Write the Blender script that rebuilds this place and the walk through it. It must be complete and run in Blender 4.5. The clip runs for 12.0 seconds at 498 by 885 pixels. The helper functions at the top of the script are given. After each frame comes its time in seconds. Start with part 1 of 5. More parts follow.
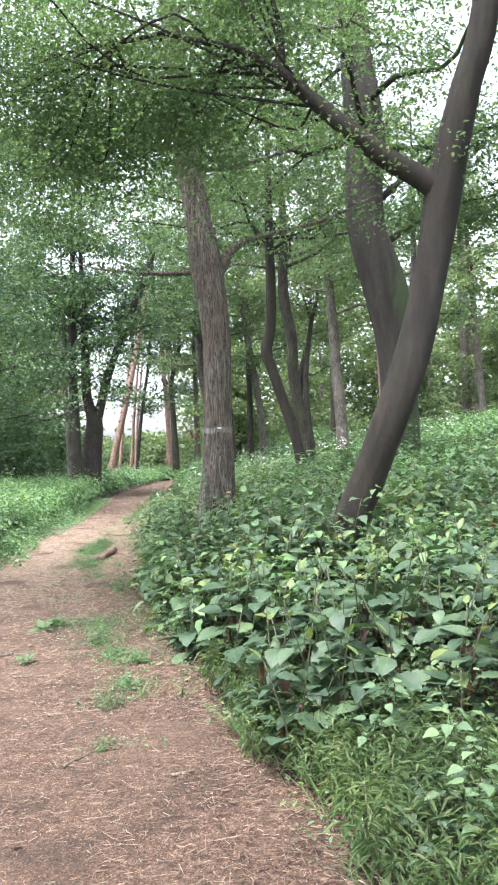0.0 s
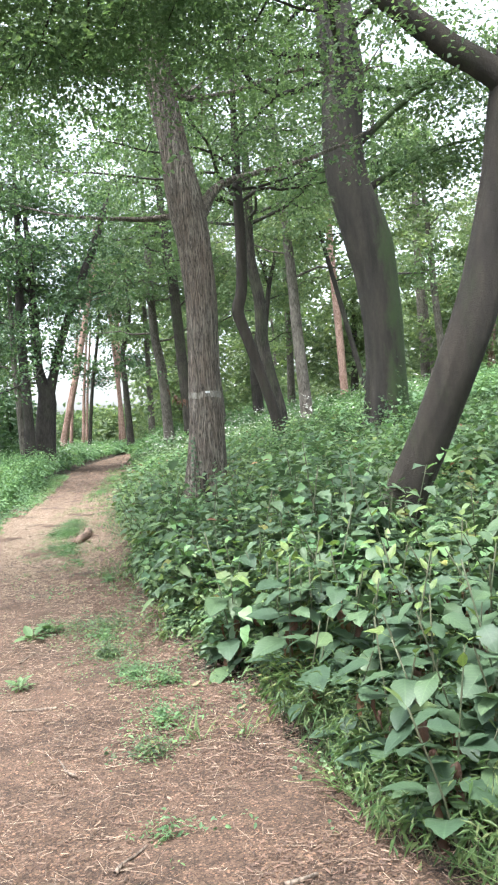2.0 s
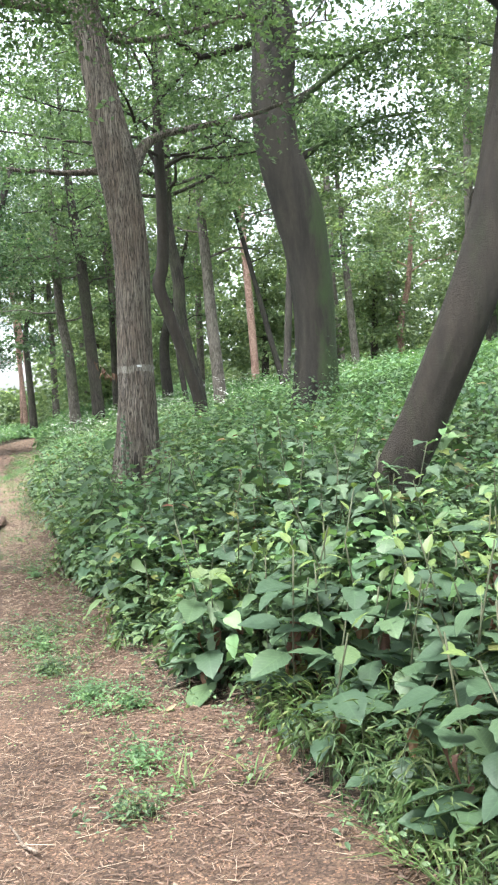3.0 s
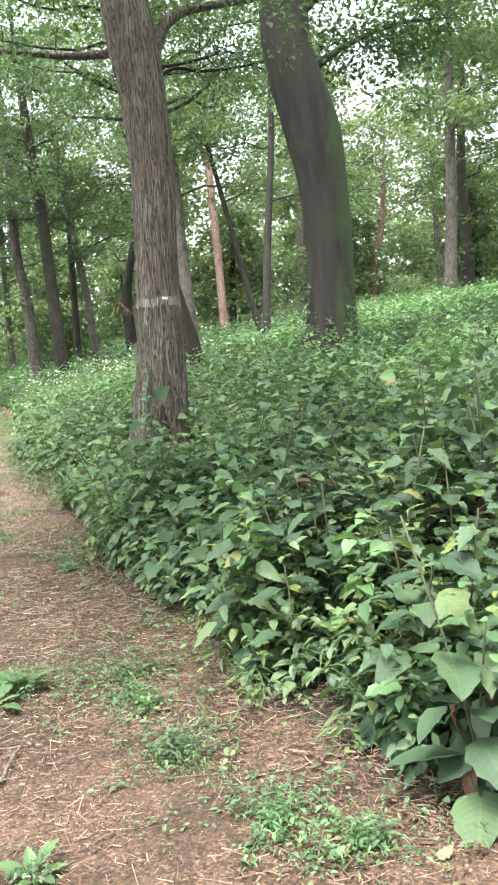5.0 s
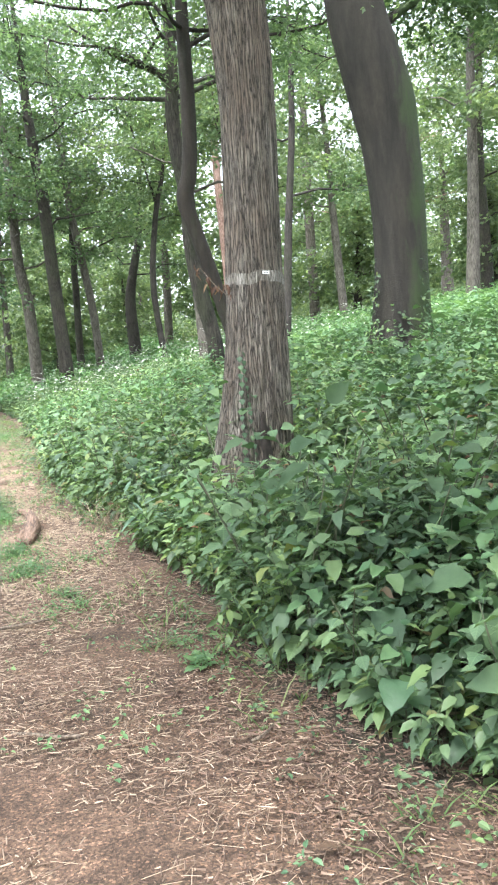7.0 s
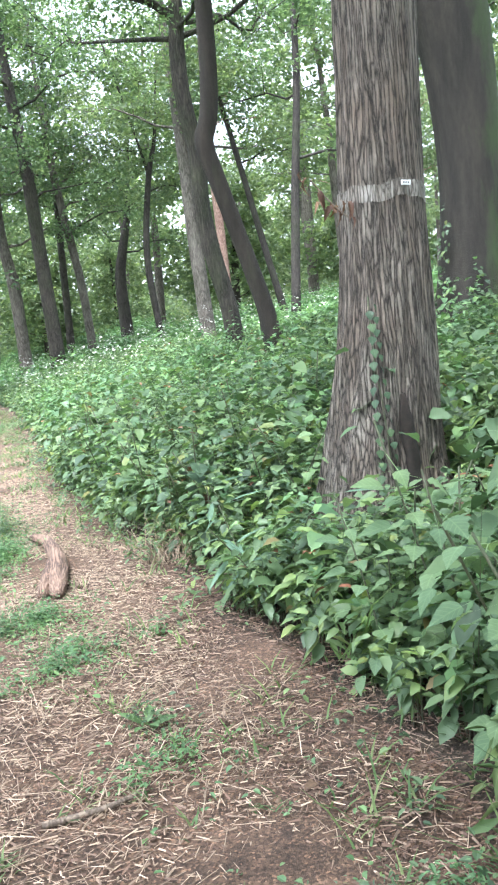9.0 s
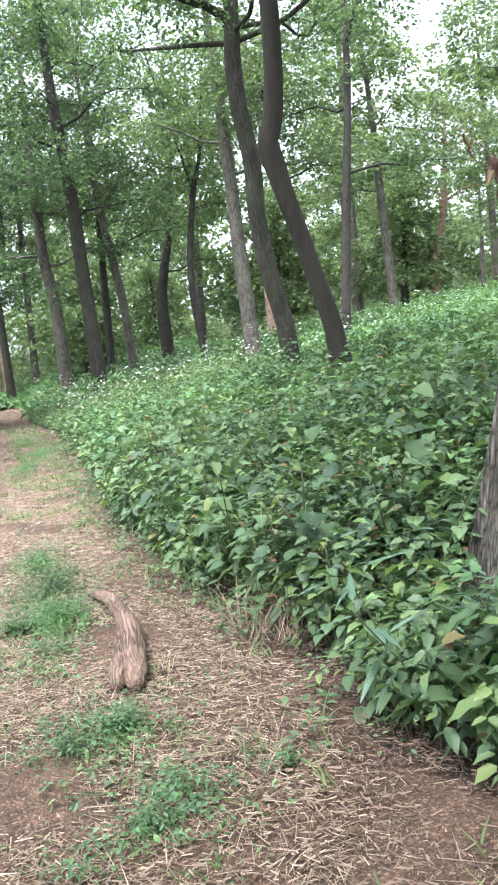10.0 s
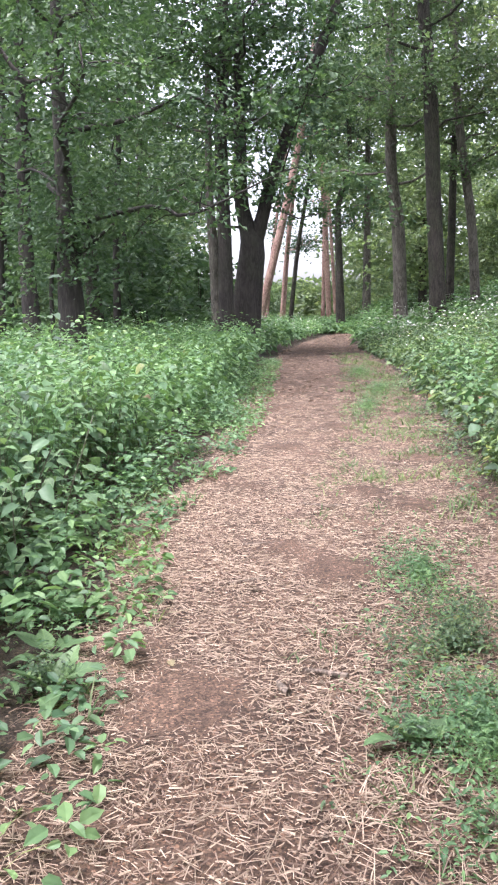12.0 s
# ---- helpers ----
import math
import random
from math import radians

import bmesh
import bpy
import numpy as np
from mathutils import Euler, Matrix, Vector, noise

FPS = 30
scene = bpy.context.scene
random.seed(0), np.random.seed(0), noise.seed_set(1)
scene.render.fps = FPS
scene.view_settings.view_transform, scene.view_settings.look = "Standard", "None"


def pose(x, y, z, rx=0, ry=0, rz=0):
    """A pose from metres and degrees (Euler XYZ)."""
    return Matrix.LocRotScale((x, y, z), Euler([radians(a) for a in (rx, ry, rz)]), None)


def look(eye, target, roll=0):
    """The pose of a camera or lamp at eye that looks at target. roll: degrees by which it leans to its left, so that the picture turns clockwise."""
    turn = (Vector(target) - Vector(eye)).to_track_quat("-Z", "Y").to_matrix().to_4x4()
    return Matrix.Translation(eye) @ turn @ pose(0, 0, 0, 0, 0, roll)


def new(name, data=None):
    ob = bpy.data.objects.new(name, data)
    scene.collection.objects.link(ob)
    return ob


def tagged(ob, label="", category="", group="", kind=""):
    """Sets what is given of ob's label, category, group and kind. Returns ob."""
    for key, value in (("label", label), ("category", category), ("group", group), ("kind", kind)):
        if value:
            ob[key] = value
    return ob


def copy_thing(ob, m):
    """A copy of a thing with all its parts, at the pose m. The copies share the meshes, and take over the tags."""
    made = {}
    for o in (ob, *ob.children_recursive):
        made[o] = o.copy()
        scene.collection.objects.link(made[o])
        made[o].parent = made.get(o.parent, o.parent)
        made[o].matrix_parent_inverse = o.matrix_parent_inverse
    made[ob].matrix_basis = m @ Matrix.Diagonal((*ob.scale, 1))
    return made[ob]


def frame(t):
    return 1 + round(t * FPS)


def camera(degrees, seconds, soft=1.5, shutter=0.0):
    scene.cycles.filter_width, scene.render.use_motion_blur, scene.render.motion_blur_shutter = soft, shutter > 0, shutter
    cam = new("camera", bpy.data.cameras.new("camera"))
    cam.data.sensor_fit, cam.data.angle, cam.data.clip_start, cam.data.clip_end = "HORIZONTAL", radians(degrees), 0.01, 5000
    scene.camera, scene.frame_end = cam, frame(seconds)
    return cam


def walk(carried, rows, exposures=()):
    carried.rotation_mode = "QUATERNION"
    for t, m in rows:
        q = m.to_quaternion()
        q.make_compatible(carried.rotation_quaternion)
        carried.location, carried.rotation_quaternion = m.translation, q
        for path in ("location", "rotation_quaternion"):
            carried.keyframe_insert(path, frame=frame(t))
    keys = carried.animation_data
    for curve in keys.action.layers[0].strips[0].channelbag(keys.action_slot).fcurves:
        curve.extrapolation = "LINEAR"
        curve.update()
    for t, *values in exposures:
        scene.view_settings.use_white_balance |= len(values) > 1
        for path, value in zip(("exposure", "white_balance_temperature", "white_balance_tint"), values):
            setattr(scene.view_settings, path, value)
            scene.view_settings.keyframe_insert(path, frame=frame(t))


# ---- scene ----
cam = camera(33.2, 12.0, soft=2.2)
PATH = [
    (0, (0.242, -0.065, 1.614), (0.215, 1.935, 1.646), -2.9),
    (0.5, (0.134, 0.211, 1.582), (0.083, 2.21, 1.616), -3.4),
    (1, (-0.066, 0.552, 1.571), (-0.059, 2.552, 1.596), -4.2),
    (1.5, (-0.217, 0.921, 1.569), (-0.177, 2.921, 1.576), -4.6),
    (2, (-0.428, 1.392, 1.588), (-0.335, 3.39, 1.543), -4.6),
    (2.5, (-0.662, 1.9, 1.596), (-0.428, 3.885, 1.514), -4.5),
    (2.7, (-0.719, 2.102, 1.554), (-0.447, 4.082, 1.465), -4.3),
    (4.3, (-1.331, 3.671, 1.454), (-0.887, 5.617, 1.332), -4.0),
    (4.5, (-1.394, 3.908, 1.456), (-0.955, 5.853, 1.305), -4.1),
    (5, (-1.551, 4.445, 1.462), (-1.129, 6.388, 1.245), -4.4),
    (5.5, (-1.714, 4.987, 1.488), (-1.293, 6.926, 1.238), -4.5),
    (6, (-1.834, 5.551, 1.475), (-1.423, 7.489, 1.204), -4.7),
    (6.5, (-2.01, 6.111, 1.407), (-1.597, 8.057, 1.203), -4.4),
    (6.7, (-2.085, 6.353, 1.402), (-1.657, 8.297, 1.209), -4.3),
    (8.3, (-2.367, 8.319, 1.346), (-1.876, 10.242, 1.098), -5.7),
    (8.5, (-2.393, 8.551, 1.326), (-1.903, 10.474, 1.077), -5.7),
    (9, (-2.444, 9.117, 1.344), (-1.975, 11.046, 1.099), -6.0),
    (9.5, (-2.537, 9.719, 1.378), (-2.092, 11.656, 1.159), -6.0),
    (10, (-2.605, 10.294, 1.363), (-2.21, 12.246, 1.175), -5.9),
    (10.5, (-2.713, 10.841, 1.357), (-2.468, 12.822, 1.221), -4.5),
    (11, (-2.855, 11.356, 1.377), (-2.792, 13.351, 1.256), -3.0),
    (11.5, (-2.964, 11.989, 1.352), (-3.15, 13.966, 1.114), -2.2),
    (12, (-3.122, 12.552, 1.334), (-3.467, 14.499, 1.033), -1.8),
]
walk(cam, [(t, look(eye, target, roll)) for t, eye, target, roll in PATH], [(0.0, 2.74, 6100, 11), (2.5, 2.74, 6150, 6), (5.5, 2.86, 6450, 5), (8.5, 3.1, 5800, 7), (9.5, 2.92, 5800, 7), (10.5, 2.58, 6100, 10), (11.5, 2.52, 6050, 18), (12.0, 2.46, 6050, 20)])

# ---- light and exposure ----
world = bpy.data.worlds.new("overcast_sky")
scene.world = world
world.use_nodes = True
wn, wl = world.node_tree.nodes, world.node_tree.links
wn.clear()
sky = wn.new("ShaderNodeTexSky")
sky.sky_type, sky.sun_disc = "NISHITA", False
sky.sun_elevation, sky.sun_rotation = radians(72), radians(222)
sky.dust_density, sky.air_density = 4.0, 1.0
pale = wn.new("ShaderNodeHueSaturation")
pale.inputs["Saturation"].default_value = 0.28
back = wn.new("ShaderNodeBackground")
back.inputs["Strength"].default_value = 0.11
wout = wn.new("ShaderNodeOutputWorld")
wl.new(sky.outputs["Color"], pale.inputs["Color"])
wl.new(pale.outputs["Color"], back.inputs["Color"])
wl.new(back.outputs["Background"], wout.inputs["Surface"])
sun = new("sun", bpy.data.lights.new("sun", "SUN"))
sun.data.energy, sun.data.angle, sun.data.color = 1.4, radians(30), (1.0, 0.97, 0.92)
sun.matrix_world = look((-20.7, -23, 95), (0, 0, 0))

# ---- materials ----


def nodes_of(name, rough=0.8):
    m = bpy.data.materials.new(name)
    m.use_nodes = True
    b = m.node_tree.nodes["Principled BSDF"]
    b.inputs["Roughness"].default_value = rough
    return m, m.node_tree.nodes, m.node_tree.links, b


def mapped(n, l, scale, kind="Object"):
    """Coordinates of the thing itself, in metres, scaled per axis."""
    tc, mp = n.new("ShaderNodeTexCoord"), n.new("ShaderNodeMapping")
    mp.inputs["Scale"].default_value = scale
    l.new(tc.outputs[kind], mp.inputs["Vector"])
    return mp.outputs["Vector"]


def noise_at(n, l, vec, scale, detail=4.0, rough=0.6):
    t = n.new("ShaderNodeTexNoise")
    t.inputs["Scale"].default_value, t.inputs["Detail"].default_value = scale, detail
    t.inputs["Roughness"].default_value = rough
    l.new(vec, t.inputs["Vector"])
    return t.outputs["Fac"]


def ramp(n, l, fac, stops):
    r = n.new("ShaderNodeValToRGB")
    el = r.color_ramp.elements
    while len(el) < len(stops):
        el.new(0.5)
    for e, (p, c) in zip(el, stops):
        e.position, e.color = p, (*c, 1)
    l.new(fac, r.inputs["Fac"])
    return r.outputs["Color"]


def mixed(n, l, fac, a, b, blend="MIX"):
    m = n.new("ShaderNodeMix")
    m.data_type, m.blend_type = "RGBA", blend
    for sock, val in ((m.inputs[0], fac), (m.inputs[6], a), (m.inputs[7], b)):
        if isinstance(val, (int, float)):
            sock.default_value = val
        elif isinstance(val, tuple):
            sock.default_value = (*val, 1)
        else:
            l.new(val, sock)
    return m.outputs[2]


def bumped(n, l, b, height, strength=0.5, distance=0.02):
    u = n.new("ShaderNodeBump")
    u.inputs["Strength"].default_value, u.inputs["Distance"].default_value = strength, distance
    l.new(height, u.inputs["Height"])
    l.new(u.outputs["Normal"], b.inputs["Normal"])


def leaf_material(name, stops, trans=0.35, rough=0.45, per="island"):
    """Foliage: a colour per leaf, blotches over it, light through the blade."""
    m, n, l, b = nodes_of(name, rough)
    if per == "island":
        rnd = n.new("ShaderNodeNewGeometry").outputs["Random Per Island"]
    else:
        rnd = n.new("ShaderNodeObjectInfo").outputs["Random"]
    base = ramp(n, l, rnd, stops)
    vec = mapped(n, l, (1, 1, 1))
    patch = ramp(n, l, noise_at(n, l, vec, 0.8, 4), [(0.36, (0.7, 0.74, 0.78)), (0.5, (1.0, 1.0, 0.97)), (0.64, (1.26, 1.22, 1.05))])
    col = mixed(n, l, 1.0, base, patch, "MULTIPLY")
    fine = noise_at(n, l, vec, 60, 3)
    col = mixed(n, l, fine, col, mixed(n, l, 1.0, col, (0.72, 0.78, 0.8), "MULTIPLY"))
    if per == "object":
        xyz, ay, run, sn = n.new("ShaderNodeSeparateXYZ"), n.new("ShaderNodeMath"), n.new("ShaderNodeMath"), n.new("ShaderNodeMath")
        ay.operation, run.operation, sn.operation = "ABSOLUTE", "MULTIPLY_ADD", "SINE"
        l.new(vec, xyz.inputs[0])
        l.new(xyz.outputs["Y"], ay.inputs[0])
        l.new(ay.outputs[0], run.inputs[0])
        run.inputs[1].default_value = -0.9
        l.new(xyz.outputs["X"], run.inputs[2])
        big = n.new("ShaderNodeMath")
        big.operation = "MULTIPLY"
        big.inputs[1].default_value = 330.0
        l.new(run.outputs[0], big.inputs[0])
        l.new(big.outputs[0], sn.inputs[0])
        vein = ramp(n, l, sn.outputs[0], [(0.75, (0, 0, 0)), (1.0, (0.55, 0.55, 0.55))])
        rib = ramp(n, l, ay.outputs[0], [(0.0, (0.7, 0.7, 0.7)), (0.003, (0, 0, 0))])
        pale_col = mixed(n, l, 1.0, col, (1.45, 1.4, 1.35), "MULTIPLY")
        col = mixed(n, l, rib, mixed(n, l, vein, col, pale_col), pale_col)
    l.new(col, b.inputs["Base Color"])
    b.inputs["Specular IOR Level"].default_value = 0.4
    bumped(n, l, b, fine, 0.35, 0.004)
    t = n.new("ShaderNodeBsdfTranslucent")
    l.new(mixed(n, l, 1.0, col, (1.35, 1.42, 0.85), "MULTIPLY"), t.inputs["Color"])
    mx = n.new("ShaderNodeMixShader")
    mx.inputs[0].default_value = trans
    l.new(b.outputs[0], mx.inputs[1])
    l.new(t.outputs[0], mx.inputs[2])
    l.new(mx.outputs[0], n["Material Output"].inputs["Surface"])
    return m


def bark_material(name, dark, mid, light, moss=0.0, stretch=0.12, depth=0.03, scale=22.0, white=0.0, along="z"):
    """Bark furrowed along the trunk, with lichen blotches and moss."""
    m, n, l, b = nodes_of(name, 0.9)
    run = lambda k: (1, k, 1) if along == "y" else (1, 1, k)
    vec = mapped(n, l, run(stretch))
    warp = n.new("ShaderNodeTexNoise")
    warp.inputs["Scale"].default_value = 3.0
    tc = mapped(n, l, (1, 1, 0.6))
    l.new(tc, warp.inputs["Vector"])
    add = n.new("ShaderNodeMixRGB")
    add.blend_type, add.inputs["Fac"].default_value = "ADD", 0.03
    l.new(vec, add.inputs["Color1"])
    l.new(warp.outputs["Color"], add.inputs["Color2"])
    ridge = noise_at(n, l, add.outputs["Color"], scale * 1.05, 2.0, 0.5)
    dev, mag = n.new("ShaderNodeMath"), n.new("ShaderNodeMath")
    dev.operation, mag.operation = "SUBTRACT", "ABSOLUTE"
    dev.inputs[1].default_value = 0.5
    l.new(ridge, dev.inputs[0])
    l.new(dev.outputs[0], mag.inputs[0])
    fur = ramp(n, l, mag.outputs[0], [(0.0, (0, 0, 0)), (0.13, (1, 1, 1))])
    fine = noise_at(n, l, mapped(n, l, run(0.25)), 45, 6, 0.7)
    blot = noise_at(n, l, mapped(n, l, (1, 1, 0.7)), 2.2, 4)
    col = mixed(n, l, fur, dark, ramp(n, l, fine, [(0.3, mid), (0.72, light)]))
    col = mixed(n, l, ramp(n, l, blot, [(0.42, (0, 0, 0)), (0.7, (0.6, 0.6, 0.6))]), col, light)
    if white:
        streak = noise_at(n, l, mapped(n, l, (1, 1, 0.06)), 17, 3)
        col = mixed(n, l, ramp(n, l, streak, [(0.56, (0, 0, 0)), (0.66, (white, white, white))]), col, (0.42, 0.40, 0.36))
    if moss:
        mo = noise_at(n, l, mapped(n, l, (1, 1, 0.5)), 1.7, 5)
        col = mixed(n, l, ramp(n, l, mo, [(0.46, (0, 0, 0)), (0.64, (moss, moss, moss))]), col, (0.045, 0.062, 0.022))
    l.new(col, b.inputs["Base Color"])
    h = mixed(n, l, 0.4, fur, fine)
    bumped(n, l, b, h, 0.9, depth)
    return m


def plated_bark(name, dark, mid, light, brown, scale=50.0, along=0.022, depth=0.03):
    """Bark in long pale ridges parted by dark furrows."""
    m, n, l, b = nodes_of(name, 0.92)
    warp = n.new("ShaderNodeTexNoise")
    warp.inputs["Scale"].default_value, warp.inputs["Detail"].default_value = 5.0, 3.0
    l.new(mapped(n, l, (1, 1, 0.5)), warp.inputs["Vector"])
    add = n.new("ShaderNodeMixRGB")
    add.blend_type, add.inputs["Fac"].default_value = "ADD", 0.05
    l.new(mapped(n, l, (1, 1, along)), add.inputs["Color1"])
    l.new(warp.outputs["Color"], add.inputs["Color2"])
    edge = n.new("ShaderNodeTexVoronoi")
    edge.feature = "DISTANCE_TO_EDGE"
    edge.inputs["Scale"].default_value = scale
    l.new(add.outputs["Color"], edge.inputs["Vector"])
    streak = noise_at(n, l, mapped(n, l, (1, 1, 0.14)), 16, 4, 0.6)
    fine = noise_at(n, l, mapped(n, l, (1, 1, 0.22)), 60, 8, 0.8)
    blot = noise_at(n, l, mapped(n, l, (1, 1, 0.5)), 3.0, 5)
    frayed = n.new("ShaderNodeMath")
    frayed.operation = "MULTIPLY_ADD"
    frayed.inputs[1].default_value = 0.55
    l.new(fine, frayed.inputs[0])
    l.new(edge.outputs["Distance"], frayed.inputs[2])
    ridge = ramp(n, l, frayed.outputs[0], [(0.27, (0, 0, 0)), (0.37, (0.6, 0.6, 0.6)), (0.54, (1, 1, 1))])
    crest = ramp(n, l, streak, [(0.4, mid), (0.66, light)])
    body = mixed(n, l, ramp(n, l, fine, [(0.35, (0, 0, 0)), (0.65, (1, 1, 1))]), mixed(n, l, 1.0, crest, (0.55, 0.53, 0.5), "MULTIPLY"), crest)
    body = mixed(n, l, ramp(n, l, blot, [(0.42, (0, 0, 0)), (0.66, (0.75, 0.75, 0.75))]), body, brown)
    l.new(mixed(n, l, ridge, dark, body), b.inputs["Base Color"])
    bumped(n, l, b, mixed(n, l, 0.35, ridge, fine), 1.0, depth)
    return m


def smooth_bark(name, dark, light, moss=0.0, side=0.0):
    """Thin smooth bark, mottled and faintly ringed, mossy in patches and towards one side."""
    m, n, l, b = nodes_of(name, 0.85)
    big, mid = noise_at(n, l, mapped(n, l, (1, 1, 0.13)), 4.5, 5, 0.65), noise_at(n, l, mapped(n, l, (1, 1, 0.45)), 18, 6, 0.75)
    grain = noise_at(n, l, mapped(n, l, (1, 1, 2.5)), 60, 5, 0.7)
    col = mixed(n, l, ramp(n, l, big, [(0.36, (0, 0, 0)), (0.66, (1, 1, 1))]), dark, light)
    col = mixed(n, l, mid, mixed(n, l, 1.0, col, (0.4, 0.38, 0.36), "MULTIPLY"), mixed(n, l, 1.0, col, (1.7, 1.68, 1.65), "MULTIPLY"))
    col = mixed(n, l, grain, mixed(n, l, 1.0, col, (0.7, 0.7, 0.7), "MULTIPLY"), col)
    if moss:
        sep = n.new("ShaderNodeSeparateXYZ")
        l.new(mapped(n, l, (1, 1, 1)), sep.inputs[0])
        lean = n.new("ShaderNodeMath")
        lean.operation = "MULTIPLY_ADD"
        lean.inputs[1].default_value = side
        l.new(sep.outputs["X"], lean.inputs[0])
        l.new(noise_at(n, l, mapped(n, l, (1, 1, 0.3)), 2.6, 6, 0.7), lean.inputs[2])
        col = mixed(n, l, ramp(n, l, lean.outputs[0], [(0.56, (0, 0, 0)), (0.78, (moss, moss, moss))]), col, (0.042, 0.07, 0.02))
    l.new(col, b.inputs["Base Color"])
    bumped(n, l, b, mixed(n, l, 0.3, mixed(n, l, 0.5, big, mid), grain), 0.9, 0.06)
    return m


def soil_material(name, dark, mid, light):
    m, n, l, b = nodes_of(name, 0.95)
    vec = mapped(n, l, (1, 1, 1))
    big, small, grit = noise_at(n, l, vec, 0.8, 5), noise_at(n, l, vec, 14, 6, 0.7), noise_at(n, l, vec, 120, 4, 0.7)
    col = ramp(n, l, small, [(0.3, dark), (0.52, mid), (0.75, light)])
    col = mixed(n, l, ramp(n, l, big, [(0.35, (0, 0, 0)), (0.7, (0.7, 0.7, 0.7))]), col, mid)
    patch_tone = ramp(n, l, noise_at(n, l, vec, 2.1, 6, 0.65), [(0.38, (0.58, 0.57, 0.56)), (0.55, (1, 1, 1)), (0.7, (1.12, 1.12, 1.12))])
    col = mixed(n, l, 1.0, col, patch_tone, "MULTIPLY")
    col = mixed(n, l, grit, mixed(n, l, 1.0, col, (0.62, 0.6, 0.6), "MULTIPLY"), col)
    flake = n.new("ShaderNodeTexVoronoi")
    flake.inputs["Scale"].default_value = 130.0
    l.new(vec, flake.inputs["Vector"])
    tone = n.new("ShaderNodeSeparateColor")
    l.new(flake.outputs["Color"], tone.inputs["Color"])
    fleck = ramp(n, l, tone.outputs["Red"], [(0.0, (0.28, 0.26, 0.25)), (0.45, (0.8, 0.78, 0.77)), (0.75, (1.15, 1.15, 1.12)), (0.9, (1.55, 1.53, 1.5)), (1.0, (2.7, 2.6, 2.45))])
    col = mixed(n, l, 0.85, col, fleck, "MULTIPLY")
    l.new(col, b.inputs["Base Color"])
    bumped(n, l, b, mixed(n, l, 0.5, mixed(n, l, 0.5, small, grit), tone.outputs["Green"]), 1.0, 0.03)
    return m


def plain_material(name, a, c, rough=0.8, scale=30.0, per_island=False):
    m, n, l, b = nodes_of(name, rough)
    f = noise_at(n, l, mapped(n, l, (1, 1, 1)), scale, 5, 0.7)
    col = ramp(n, l, f, [(0.3, a), (0.7, c)])
    if per_island:
        rnd = n.new("ShaderNodeNewGeometry").outputs["Random Per Island"]
        col = mixed(n, l, 0.25, ramp(n, l, rnd, [(0.0, a), (0.6, tuple(0.62 * p + 0.38 * q for p, q in zip(a, c))), (1.0, c)]), col)
    l.new(col, b.inputs["Base Color"])
    bumped(n, l, b, f, 0.5, 0.01)
    return m


G = lambda k, warm=1.0: (0.096 * k * warm, 0.145 * k, 0.08 * k)
MAT_CROWN = leaf_material("crown_leaves", [(0, G(0.85)), (0.5, G(1.12)), (1, G(1.5, 1.1))], 0.48)
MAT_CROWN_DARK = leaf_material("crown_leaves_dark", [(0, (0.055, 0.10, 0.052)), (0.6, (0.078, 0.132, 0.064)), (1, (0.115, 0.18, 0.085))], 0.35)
# Lighter leaf tone; also puts lit and hazy far foliage into colour.
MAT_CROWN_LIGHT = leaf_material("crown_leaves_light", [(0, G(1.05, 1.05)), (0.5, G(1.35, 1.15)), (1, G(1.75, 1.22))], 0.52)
MAT_NEEDLES = leaf_material("pine_needles", [(0, (0.03, 0.07, 0.04)), (1, (0.07, 0.13, 0.07))], 0.2)
MAT_HERB = leaf_material("herb_leaves", [(0, (0.052, 0.088, 0.05)), (0.4, (0.1, 0.155, 0.083)), (0.8, (0.165, 0.232, 0.115)), (0.965, (0.19, 0.265, 0.095)), (0.988, (0.23, 0.25, 0.085)), (1, (0.18, 0.12, 0.07))], 0.28, 0.46)
MAT_HERB_PALE = leaf_material("nettle_leaves", [(0, (0.088, 0.165, 0.084)), (0.5, (0.132, 0.228, 0.108)), (1, (0.195, 0.305, 0.138))], 0.3, 0.47)
MAT_BIG = leaf_material("broad_leaves", [(0, (0.045, 0.078, 0.045)), (0.55, (0.066, 0.108, 0.06)), (0.96, (0.095, 0.145, 0.072)), (0.995, (0.16, 0.195, 0.07)), (1, (0.25, 0.21, 0.08))], 0.16, 0.52, "object")
MAT_YOUNG = leaf_material("young_leaves", [(0, (0.125, 0.175, 0.06)), (1, (0.17, 0.22, 0.07))], 0.25, 0.45, "object")
MAT_WILT = leaf_material("withered_leaves", [(0, (0.07, 0.035, 0.026)), (0.6, (0.12, 0.06, 0.042)), (1, (0.18, 0.105, 0.06))], 0.2, 0.7, "object")
MAT_DEAD = leaf_material("dead_leaves", [(0, (0.10, 0.045, 0.03)), (0.6, (0.2, 0.085, 0.05)), (1, (0.27, 0.17, 0.1))], 0.2, 0.7)
MAT_SASA = leaf_material("bamboo_grass_leaves", [(0, (0.085, 0.15, 0.1)), (1, (0.14, 0.215, 0.145))], 0.2, 0.4, "object")
MAT_GRASS = leaf_material("grass_blades", [(0, (0.075, 0.13, 0.05)), (0.6, (0.12, 0.18, 0.07)), (1, (0.21, 0.24, 0.11))], 0.3, 0.6)
# Herb leaf with the mid-ground's shade put into a deeper green.
MAT_HERB_SHADE = leaf_material("shade_toned_herb_leaves", [(0, (0.062, 0.108, 0.056)), (0.6, (0.1, 0.16, 0.08)), (1, (0.155, 0.225, 0.105))], 0.28, 0.6)
